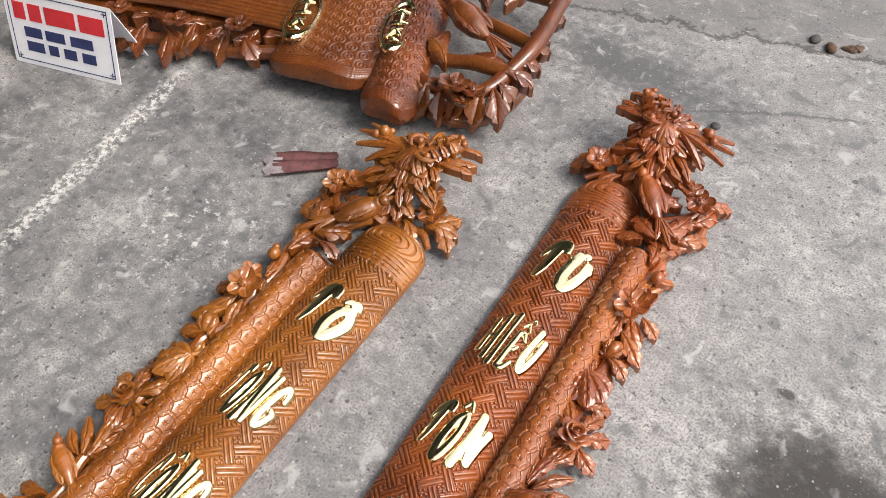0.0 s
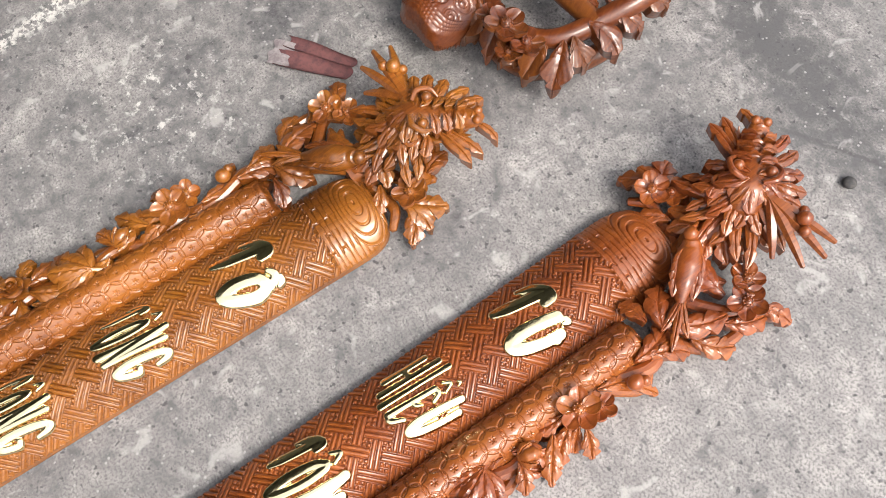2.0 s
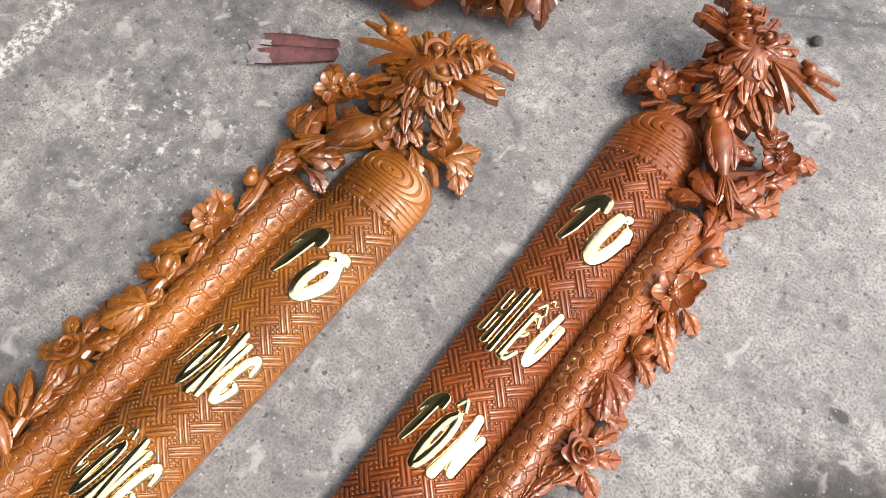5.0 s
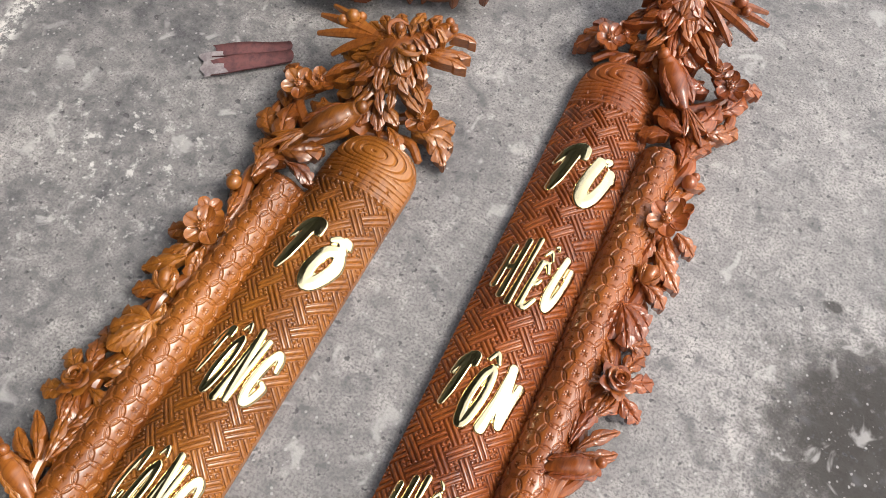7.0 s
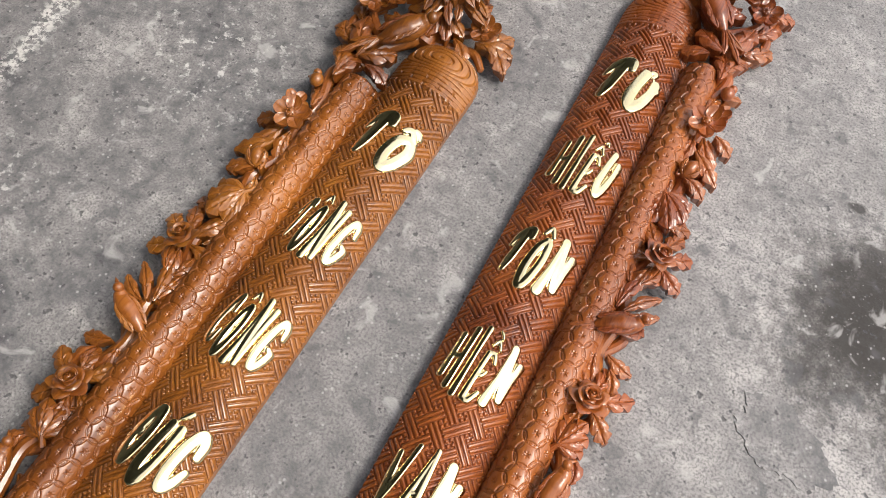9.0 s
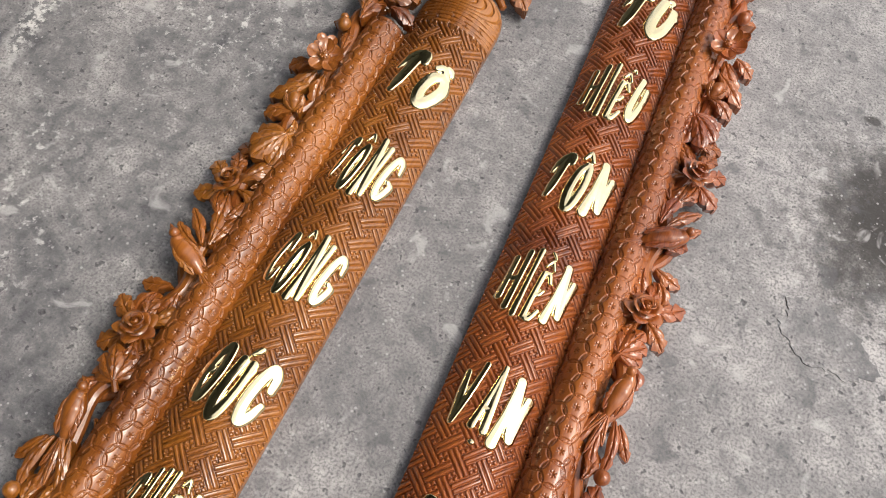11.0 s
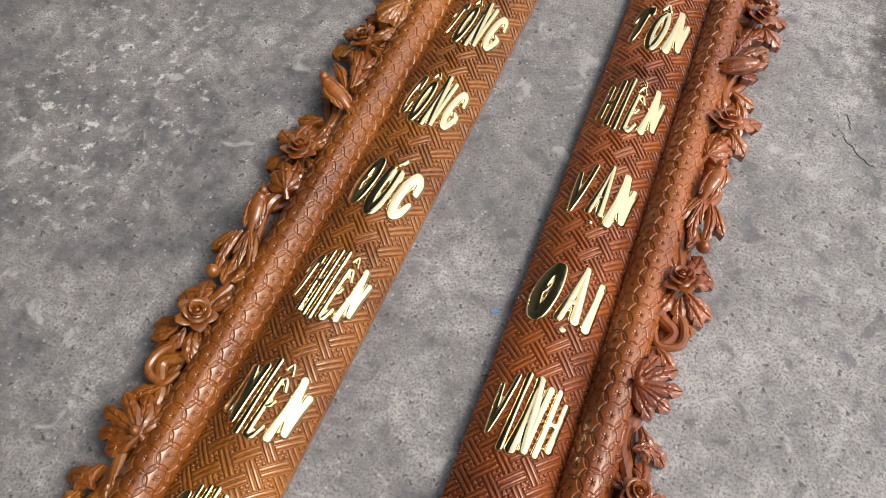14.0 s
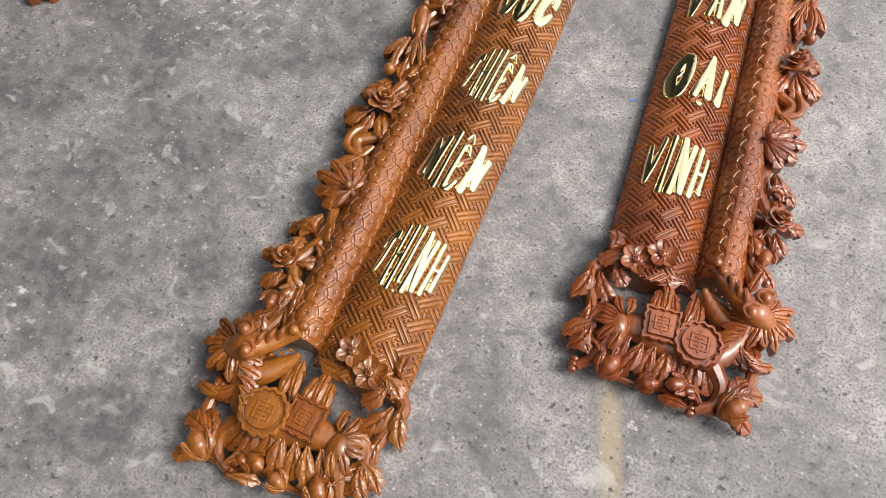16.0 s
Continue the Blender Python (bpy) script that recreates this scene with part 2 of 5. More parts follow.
# ---- mesh helpers ----
class Shape:
    """Gathers vertices and faces for one mesh."""

    def __init__(self):
        self.v, self.f, self.n = [], [], 0

    def add(self, verts, faces):
        self.v.append(np.asarray(verts, float).reshape(-1, 3))
        self.f += [tuple(int(i) + self.n for i in q) for q in faces]
        self.n += len(self.v[-1])

    def grid(self, P, wrap=False):
        a, b = P.shape[:2]
        F = []
        for i in range(a - 1):
            for j in range(b if wrap else b - 1):
                k = (j + 1) % b
                F.append((i * b + j, (i + 1) * b + j, (i + 1) * b + k, i * b + k))
        self.add(P, F)

    def solid(self, P, drop, floor=None, under=None):
        """A grid with a back and edges: the back lies drop lower, or at the height floor, at the places under."""
        a, b = P.shape[:2]
        Q = P.copy()
        if under is not None:
            Q[..., :2] = under
        Q[..., 2] = floor if floor is not None else Q[..., 2] - drop
        n0 = a * b
        F = []
        for i in range(a - 1):
            for j in range(b - 1):
                q = (i * b + j, (i + 1) * b + j, (i + 1) * b + j + 1, i * b + j + 1)
                F += [q, tuple(n0 + x for x in reversed(q))]
        ring = [i * b for i in range(a)] + [(a - 1) * b + j for j in range(1, b)] + [i * b + b - 1 for i in range(a - 2, -1, -1)] + [j for j in range(b - 2, 0, -1)]
        for x, y in zip(ring, ring[1:] + ring[:1]):
            F.append((y, x, n0 + x, n0 + y))
        self.add(np.concatenate([P.reshape(-1, 3), Q.reshape(-1, 3)]), F)

    def tube(self, pts, radii, sides=10, steps=5, flat=1.0):
        """A round, tapering limb along smoothed points, closed at both ends."""
        pts = np.asarray(pts, float)
        ext = np.vstack([2 * pts[0] - pts[1], pts, 2 * pts[-1] - pts[-2]])
        rad = np.interp(np.linspace(0, 1, (len(pts) - 1) * steps + 1), np.linspace(0, 1, len(radii)), radii)
        C = []
        for i in range(1, len(ext) - 2):
            for t in np.linspace(0, 1, steps, endpoint=False):
                a, b, c, d = ext[i - 1:i + 3]
                C.append(0.5 * (2 * b + (c - a) * t + (2 * a - 5 * b + 4 * c - d) * t * t + (3 * b - a - 3 * c + d) * t ** 3))
        C.append(pts[-1])
        C = np.array(C)
        T = np.gradient(C, axis=0)
        T /= np.linalg.norm(T, axis=1)[:, None] + 1e-9
        up = np.where(np.abs(T[:, 2:3]) > 0.9, [[1.0, 0, 0]], [[0, 0, 1.0]])
        S = np.cross(T, up)
        S /= np.linalg.norm(S, axis=1)[:, None] + 1e-9
        U = np.cross(S, T)
        th = np.linspace(0, 2 * np.pi, sides, endpoint=False)
        P = C[:, None] + rad[:, None, None] * (np.cos(th)[None, :, None] * S[:, None] + flat * np.sin(th)[None, :, None] * U[:, None])
        m = len(C)
        F = [(i * sides + j, i * sides + (j + 1) % sides, (i + 1) * sides + (j + 1) % sides, (i + 1) * sides + j) for i in range(m - 1) for j in range(sides)]
        V = np.concatenate([P.reshape(-1, 3), C[:1] - T[:1] * rad[0] * 0.6, C[-1:] + T[-1:] * rad[-1] * 0.6])
        F += [((j + 1) % sides, j, m * sides) for j in range(sides)] + [((m - 1) * sides + j, (m - 1) * sides + (j + 1) % sides, m * sides + 1) for j in range(sides)]
        self.add(V, F)

    def ball(self, c, r, rings=7, sides=10):
        r = np.ones(3) * r
        ph = np.linspace(0.0, np.pi, rings)
        th = np.linspace(0, 2 * np.pi, sides, endpoint=False)
        P = np.stack([np.sin(ph)[:, None] * np.cos(th), np.sin(ph)[:, None] * np.sin(th), np.cos(ph)[:, None] * np.ones(sides)], -1) * r + np.asarray(c)
        self.grid(P, True)

    def moved(self, start, m):
        """Applies the matrix m to what was added since the block numbered start."""
        M = np.array(m)
        for k in range(start, len(self.v)):
            self.v[k] = self.v[k] @ M[:3, :3].T + M[:3, 3]

    def mesh(self, name, mat, mirror=False, smooth=True):
        V = np.concatenate(self.v)
        if mirror:
            V = V * (-1, 1, 1)
        me = bpy.data.meshes.new(name)
        me.from_pydata(V.tolist(), [], [q[::-1] for q in self.f] if mirror else self.f)
        me.polygons.foreach_set("use_smooth", [smooth] * len(me.polygons))
        me.materials.append(mat)
        me.update()
        return me


def part(name, shape, mat, parent, label="", mirror=False, smooth=True, sharp=35):
    me = shape.mesh(name, mat, mirror, smooth)
    if smooth:
        bm = bmesh.new()
        bm.from_mesh(me)
        for e in bm.edges:
            if len(e.link_faces) == 2 and e.calc_face_angle(0) > radians(sharp):
                e.smooth = False
        bm.normal_update()
        bm.to_mesh(me)
        bm.free()
    ob = new(name, me)
    ob.parent = parent
    return tagged(ob, label)


def relief(name, P, mat, parent, keep, label="", mirror=False, low_edge=0.001):
    """A finely carved surface from a grid of points, cut to keep, with its edges down to the ground."""
    a, b = P.shape[:2]
    idx = np.arange(a * b).reshape(a, b)
    q = np.stack([idx[:-1, :-1], idx[1:, :-1], idx[1:, 1:], idx[:-1, 1:]], -1).reshape(-1, 4)
    kq = (keep[:-1, :-1] & keep[1:, :-1] & keep[1:, 1:] & keep[:-1, 1:]).reshape(-1)
    q = q[kq]
    e = np.concatenate([q[:, [0, 1]], q[:, [1, 2]], q[:, [2, 3]], q[:, [3, 0]]])
    key = np.sort(e, 1)
    code = key[:, 0].astype(np.int64) * (a * b) + key[:, 1]
    _, inv, cnt = np.unique(code, return_inverse=True, return_counts=True)
    rim = e[cnt[inv] == 1]
    V = P.reshape(-1, 3)
    rimv = np.unique(rim)
    low = V[rimv].copy()
    low[:, 2] = low_edge
    lut = np.zeros(a * b, int)
    lut[rimv] = a * b + np.arange(len(rimv))
    side = np.stack([rim[:, 1], rim[:, 0], lut[rim[:, 0]], lut[rim[:, 1]]], 1)
    V = np.concatenate([V, low])
    F = np.concatenate([q, side])
    used = np.unique(F)
    back = np.zeros(len(V), int)
    back[used] = np.arange(len(used))
    V, F = V[used], back[F]
    if mirror:
        V = V * (-1, 1, 1)
        F = F[:, ::-1]
    me = bpy.data.meshes.new(name)
    me.vertices.add(len(V))
    me.vertices.foreach_set("co", V.astype(np.float32).ravel())
    me.loops.add(F.size)
    me.loops.foreach_set("vertex_index", F.astype(np.int32).ravel())
    me.polygons.add(len(F))
    me.polygons.foreach_set("loop_start", np.arange(0, F.size, 4, dtype=np.int32))
    me.update(calc_edges=True)
    sm = np.ones(len(F), bool)
    sm[len(q):] = False
    me.polygons.foreach_set("use_smooth", sm)
    me.materials.append(mat)
    ob = new(name, me)
    ob.parent = parent
    return tagged(ob, label)


def smooth_step(x, a, b):
    t = np.clip((x - a) / (b - a), 0, 1)
    return t * t * (3 - 2 * t)


# ---- carved motifs (u outwards, v upwards along the panel, z up) ----
def leaf(s, c, ang, length, width, z0, z1, curl=0.0, teeth=5, drop=0.012, cup=0.25, floor=None, veins=5, asym=0.0):
    """A pointed, lobed carved leaf: domed, with a sunk midrib and fine engraved veins, undercut at its edge."""
    nt, ns = 31, 13
    t = np.linspace(0, 1, nt)
    A = radians(ang) + curl * (t - 0.3) * 1.3
    way = np.stack([np.cos(A), np.sin(A)], 1)
    line = np.asarray(c[:2]) + np.concatenate([[[0, 0]], np.cumsum(way[:-1] * (length / (nt - 1)), 0)])
    nrm = np.stack([-np.sin(A), np.cos(A)], 1)
    lobes = max(1, min(3, teeth - 1))
    saw = (t * lobes + 0.35) % 1.0
    w = width * 0.5 * np.sin(np.pi * np.clip(t, 0.03, 0.985) ** 0.82) ** 0.85 * (1 - 0.36 * saw ** 1.6 * (t < 0.88)) + 0.0005
    sg = np.linspace(-1, 1, ns)
    P = np.zeros((nt, ns, 3))
    P[..., :2] = line[:, None] + nrm[:, None] * (w[:, None] * sg)[..., None] * (1 + asym * np.sign(sg))[None, :, None]
    P[..., :2] += (way * (w * 0.75)[:, None])[:, None] * (np.abs(sg) ** 1.5)[None, :, None]
    arch = np.sin(np.pi * t)
    P[..., 2] = (z0 + (z1 - z0) * t + 0.10 * length * arch * (0.5 - 0.5 * curl / (1 + abs(curl))))[:, None]
    P[..., 2] += w[:, None] * (0.24 * (1 - sg ** 2) - 0.26 * np.abs(sg) ** 3 + 0.3 * max(cup, 0) * sg)
    lines = np.abs(((t[:, None] * (veins + 2) * 0.7 - np.abs(sg) * 1.7) % 1.0) - 0.5)
    P[..., 2] -= 0.0011 * smooth_step(lines, 0.27, 0.46) * (np.abs(sg) > 0.1) * (np.abs(sg) < 0.95) * np.minimum(1, w / 0.011)[:, None]
    P[..., 2] -= 0.0022 * np.exp(-(sg / 0.12) ** 2) * np.minimum(1, w / 0.004)[:, None]
    s.solid(P, drop, floor, line[:, None] * 0.38 + P[..., :2] * 0.62)


def fan_leaf(s, c, ang, r, z, spread=100, lobes=5, drop=0.014, rise=0.01):
    """A broad leaf of pointed lobes that fan out from the stalk."""
    for k in range(lobes):
        q = 2 * k / (lobes - 1) - 1
        a = ang + q * spread * 0.72
        leaf(s, (c[0] - 0.1 * r * math.cos(radians(ang)), c[1] - 0.1 * r * math.sin(radians(ang))), a, r * (1.12 - 0.30 * abs(q)), r * (0.62 if lobes < 6 else 0.46), z + 0.002 * (1 - abs(q)), z + rise * (0.2 - abs(q)), curl=-0.35 * q, teeth=2, drop=drop, veins=4)
    s.tube([(c[0] - 0.35 * r * math.cos(radians(ang)), c[1] - 0.35 * r * math.sin(radians(ang)), z - 0.008), (c[0], c[1], z)], [0.004, 0.003], 8, 4)


def blossom(c, r, tilt=(0, 0), turn=0.0, petals=5):
    """An open five-petalled blossom: its domed heart, then each cupped round petal."""
    m = Matrix.Translation(c) @ Euler((radians(tilt[0]), radians(tilt[1]), radians(turn))).to_matrix().to_4x4()
    heart = Shape()
    heart.ball((0, 0, r * 0.10), (r * 0.29, r * 0.29, r * 0.22), 7, 14)
    for k in range(9):
        a = 2 * np.pi * k / 9
        heart.ball((r * 0.23 * np.cos(a), r * 0.23 * np.sin(a), r * 0.23), r * 0.06, 4, 6)
    heart.ball((0, 0, r * 0.30), r * 0.08, 5, 8)
    out = [heart]
    for k in range(petals):
        s = Shape()
        a = 2 * np.pi * k / petals
        rr = np.linspace(0.02, 1, 7)
        th = np.linspace(0, 2 * np.pi, 21)
        P = np.zeros((7, 21, 3))
        x, y = rr[:, None] * np.cos(th), rr[:, None] * np.sin(th)
        px, py = r * (0.60 + 0.43 * x), r * 0.43 * y
        P[..., 0], P[..., 1] = px * np.cos(a) - py * np.sin(a), px * np.sin(a) + py * np.cos(a)
        P[..., 2] = r * (0.10 * rr[:, None] ** 3 + 0.10 * x - 0.06 * np.exp(-(y / 0.12) ** 2) * (x > -0.6)) + 0.03 * r * (k % 2)
        s.solid(P, r * 0.22)
        out.append(s)
    for s in out:
        s.moved(0, m)
    return out


def rose(c, r, tilt=(0, 0), turn=0.0, open_=1.0):
    """A rose: a rolled heart, then each cupped petal of its rings."""
    m = Matrix.Translation(c) @ Euler((radians(tilt[0]), radians(tilt[1]), radians(turn))).to_matrix().to_4x4()
    heart = Shape()
    sp = np.linspace(0, 3.2 * np.pi, 60)
    rad = r * (0.03 + 0.24 * sp / sp[-1])
    top = np.stack([rad * np.cos(sp), rad * np.sin(sp), np.full(60, r * 0.66) - rad * 0.5], 1)
    low = top * (1.1, 1.1, 0) + (0, 0, r * 0.1)
    heart.grid(np.stack([top, low]))
    heart.grid(np.stack([low, top * (0.84, 0.84, 1)]))
    heart.ball((0, 0, r * 0.2), (r * 0.28, r * 0.28, r * 0.36), 7, 12)
    heart.ball((0, 0, -r * 0.25), (r * 0.6, r * 0.6, r * 0.4), 6, 12)
    out = [heart]
    for ring, (n, r0, r1, h0, h1) in enumerate(((5, 0.30, 1.22 * open_, -0.45, 0.04), (4, 0.28, 0.78, -0.3, 0.40), (3, 0.22, 0.48, -0.1, 0.62))):
        for k in range(n):
            s = Shape()
            a0 = 2 * np.pi * (k + 0.5 * ring) / n + 0.3 * ring
            aa = np.linspace(-1, 1, 13)
            tt = np.linspace(0, 1, 8)
            th = a0 + aa * np.pi / n * 1.22 * (0.75 + 0.3 * tt[:, None])
            R = r * (r0 + (r1 - r0) * tt[:, None] ** 1.2) * (1 - (0.42 if ring == 0 else 0.2) * np.abs(aa) ** (1.1 if ring == 0 else 2) * tt[:, None]) + 0.03 * r * aa
            lip = 1 - 0.34 * np.abs(aa) ** 2.2
            P = np.zeros((8, 13, 3))
            P[..., 0], P[..., 1] = R * np.cos(th), R * np.sin(th)
            P[..., 2] = r * (h0 + (h1 - h0) * np.sin(tt * (2.0 - 0.1 * ring))[:, None] * lip)
            Q = P.copy()
            Q[..., :2] *= 1 - 0.075 / np.maximum(0.25, R / r)[..., None]
            Q[..., 2] -= r * 0.06
            s.grid(P[:, ::-1])
            s.grid(Q)
            s.grid(np.stack([P[-1], Q[-1]]))
            s.grid(np.stack([P[:, 0], Q[:, 0]]))
            s.grid(np.stack([Q[:, -1], P[:, -1]]))
            out.append(s)
    for s in out:
        s.moved(0, m)
    return out


def bud(s, c, ang, r, z):
    """A closed flower bud in a cupped calyx."""
    d = np.array([math.cos(radians(ang)), math.sin(radians(ang)), 0.25])
    c = np.array([c[0], c[1], z])
    s.tube([c - d * r * 1.3, c - d * r * 0.3, c + d * r * 0.7, c + d * r * 1.4], [r * 0.4, r * 0.95, r * 0.85, r * 0.15], 12, 4)
    for k in (-40, 0, 40):
        leaf(s, c[:2] - d[:2] * r * 1.5, ang + k, r * 2.4, r * 1.1, z - r * 0.3, z + r * 0.75, curl=-k / 60, teeth=3, drop=r * 0.5)


def songbird(c, ang, size, z, beak_turn=25, tail=1.0):
    """A small carved bird: rounded body, scaled wing, head, beak and fanned tail, by name, the body first."""
    s = Shape()
    pieces = [("body", s)]
    ca, sa = math.cos(radians(ang)), math.sin(radians(ang))

    def at(a, b, h):
        return np.array([c[0] + size * (a * ca - b * sa), c[1] + size * (a * sa + b * ca), z + size * h])

    s.tube([at(-0.75, 0, -0.06), at(-0.35, 0.02, 0.0), at(0.1, 0.0, 0.05), at(0.45, 0.0, 0.14), at(0.62, 0.05, 0.26)], [size * 0.10, size * 0.27, size * 0.34, size * 0.26, size * 0.17], 14, 5)
    s.ball(at(0.72, 0.08, 0.32), size * 0.165, 8, 12)
    b = radians(beak_turn)
    s.tube([at(0.80, 0.10, 0.33), at(0.80 + 0.16 * math.cos(b), 0.10 + 0.16 * math.sin(b), 0.32), at(0.80 + 0.3 * math.cos(b), 0.10 + 0.3 * math.sin(b), 0.27)], [size * 0.08, size * 0.05, size * 0.008], 8, 4)
    for side in (1, -1):
        s.ball(at(0.76, 0.08 + side * 0.11, 0.38), size * 0.03, 5, 6)
        wing = Shape()
        pieces.append(("wing", wing))
        w0 = at(0.38, side * 0.17, 0.2)
        for k, (ln, wd) in enumerate(((1.05, 0.30), (0.80, 0.26), (0.52, 0.22))):
            leaf(wing, w0[:2], ang + 180 - side * (4 + 5 * k), size * ln, size * wd, w0[2] + size * (0.03 + 0.03 * k), w0[2] - size * (0.12 - 0.05 * k), curl=side * 0.15, teeth=1, drop=size * 0.10, veins=3, cup=-0.5)
    t0 = at(-0.62, 0, -0.02)
    for k in (-16, 0, 16):
        pieces.append(("tail_feather", Shape()))
        leaf(pieces[-1][1], t0[:2], ang + 180 + k, size * (0.95 - abs(k) / 60) * tail, size * 0.2, t0[2] + size * 0.04, t0[2] - size * 0.08, curl=k / 80, teeth=1, drop=size * 0.14, veins=2)
    return pieces


def curl(s, a, b, z, r, turn, thick):
    th = np.linspace(0, 5.6, 18)
    rr = r * (1 - th / 7)
    s.tube(np.stack([a + rr * np.cos(th + turn), b + rr * np.sin(th + turn), z + 0.0004 * th], 1), [thick, thick * 0.8, thick * 0.4], 7, 2)


def dragon_head():
    """A dragon's head with horns, mane, brows, eyes and upturned nose, on a bent neck: its pieces by name, the skull first."""
    f, n, o = np.array([-0.64, 0.77]), np.array([0.77, 0.64]), np.array([0.102, 0.642])
    pieces = []

    def piece(name):
        pieces.append((name, Shape()))
        return pieces[-1][1]

    def at(a, b, h):
        return (*(o + f * a + n * b), 0.062 + h)

    def lock(name, pts, r, flat=0.6):
        piece(name).tube(pts, [r * 0.75, r, r * 0.75, r * 0.12], 8, 5, flat)

    s = piece("skull")
    s.tube([(0.100, 0.575, 0.020), (0.096, 0.605, 0.034), (0.102, 0.630, 0.050), at(0.012, 0, 0.004)], [0.020, 0.018, 0.018, 0.020], 14, 6)
    s.tube([at(-0.004, 0, 0.010), at(0.020, 0, 0.018), at(0.045, 0, 0.020), at(0.068, 0, 0.022), at(0.088, 0, 0.028), at(0.098, 0, 0.032)], [0.017, 0.024, 0.018, 0.014, 0.012, 0.009], 16, 6, 0.8)
    s.tube([at(0.016, 0, -0.002), at(0.045, 0, -0.006), at(0.070, 0, -0.002), at(0.084, 0, 0.006)], [0.016, 0.013, 0.010, 0.003], 12, 5, 0.7)
    for k in range(5):
        a = 0.052 + 0.009 * k
        wide = 0.014 - 0.0012 * k
        s.tube([at(a - 0.004, -wide, 0.020 + 0.001 * k), at(a, -wide * 0.5, 0.029 + 0.001 * k), at(a + 0.002, 0, 0.031 + 0.001 * k), at(a, wide * 0.5, 0.029 + 0.001 * k), at(a - 0.004, wide, 0.022 + 0.001 * k)], [0.0022, 0.0032, 0.0036, 0.0032, 0.0022], 8, 4)
    for sg in (-1, 1):
        s.ball(at(0.095, sg * 0.006, 0.036), (0.0055, 0.0055, 0.005), 8, 12)
        curl(s, *at(0.020, sg * 0.030, 0.020), 0.010, 2.0 + sg, 0.0032)
        s.ball(at(0.026, sg * 0.024, 0.008), (0.015, 0.015, 0.013), 9, 14)
        c = at(0.036, sg * 0.017, 0.038)
        piece("eye").ball(c, 0.0064, 9, 14)
        brow = piece("brow")
        brow.tube([at(0.020, sg * 0.010, 0.040), at(0.025, sg * 0.022, 0.043), at(0.038, sg * 0.027, 0.039), at(0.048, sg * 0.021, 0.034)], [0.0025, 0.0036, 0.0032, 0.0016], 9, 5)
        for k, (a, ln) in enumerate(((0.030, 0.026), (0.044, 0.022), (0.058, 0.018), (0.072, 0.015))):
            c = at(a, sg * 0.004, 0)
            way = f * 0.5 + n * sg * 0.9
            leaf(piece("scale"), c[:2], math.degrees(math.atan2(way[1], way[0])), ln, 0.013, 0.100 + 0.002 * k, 0.090 + 0.002 * k, curl=-sg * 0.6, teeth=1, drop=0.012, veins=2)
        for k in range(4):
            a = 0.030 + 0.012 * k
            s.tube([at(a, sg * 0.012, 0.004), at(a + 0.003, sg * 0.016, 0.006), at(a + 0.002, sg * 0.015, 0.012)], [0.0022, 0.0024, 0.001], 6, 3)
        # lip that curls up beside the nose
        lock("lip", [at(0.020, sg * 0.022, 0.006), at(0.048, sg * 0.021, 0.010), at(0.074, sg * 0.017, 0.016), at(0.090, sg * 0.020, 0.026)], 0.0055)
    # pointed locks of the mane, in two layers round the back of the skull
    for layer, (count, ln, z, r) in enumerate(((13, 0.050, 0.002, 0.013), (11, 0.036, 0.018, 0.010), (9, 0.026, 0.032, 0.004))):
        for k in range(count):
            q = 2 * k / (count - 1) - 1
            a = math.atan2(-f[1], -f[0]) + q * radians(112 - 10 * layer)
            d = np.array([math.cos(a), math.sin(a)])
            b = o + f * (0.014 + 0.006 * layer) + d * r
            ln_ = ln * (1 + 0.18 * math.sin(2.1 * k))
            leaf(piece("mane_lock"), b, math.degrees(a), ln_ * 1.1, 0.0150, 0.066 + z, 0.054 + z, curl=0.5 * (-1) ** k, teeth=1, drop=0.014, veins=2)
    # long straight horns swept back, with knobs
    for tip, r in (((0.186, 0.688, 0.080), 0.0058), ((0.192, 0.668, 0.080), 0.0062), ((0.186, 0.647, 0.072), 0.0062), ((0.160, 0.634, 0.062), 0.0056)):
        b, t = np.array((0.112, 0.664, 0.088)), np.array(tip)
        d = t - b
        piece("horn").tube([b - d * 0.1, b + d * 0.3 + (0, 0, 0.004), b + d * 0.7 + (0, 0, 0.003), t], [r, r, r * 0.9, r * 0.5], 6, 5)
    for c, r in (((0.150, 0.672, 0.097), 0.0085), ((0.160, 0.664, 0.093), 0.0065), ((0.143, 0.680, 0.092), 0.006)):
        piece("knob").ball(c, r, 8, 12)
    # flame-shaped fins beside the cheek, tendrils beside the nose
    for b, m, t, r in (((0.082, 0.694), (0.090, 0.712), (0.090, 0.731), 0.0075), ((0.090, 0.688), (0.102, 0.703), (0.111, 0.716), 0.0080), ((0.100, 0.682), (0.116, 0.692), (0.128, 0.703), 0.0075), ((0.106, 0.672), (0.122, 0.680), (0.136, 0.688), 0.0075),
                       ((0.070, 0.704), (0.074, 0.722), (0.070, 0.738), 0.0065), ((0.056, 0.672), (0.034, 0.680), (0.008, 0.684), 0.0075), ((0.052, 0.680), (0.032, 0.690), (0.010, 0.699), 0.0070), ((0.062, 0.660), (0.050, 0.656), (0.040, 0.646), 0.0075),
                       ((0.074, 0.652), (0.064, 0.640), (0.066, 0.622), 0.0080), ((0.042, 0.712), (0.030, 0.724), (0.014, 0.726), 0.0050)):
        way = np.array(t) - b
        turn = math.atan2(*(np.array(t) - m)[::-1]) - math.atan2(*(np.array(m) - b)[::-1])
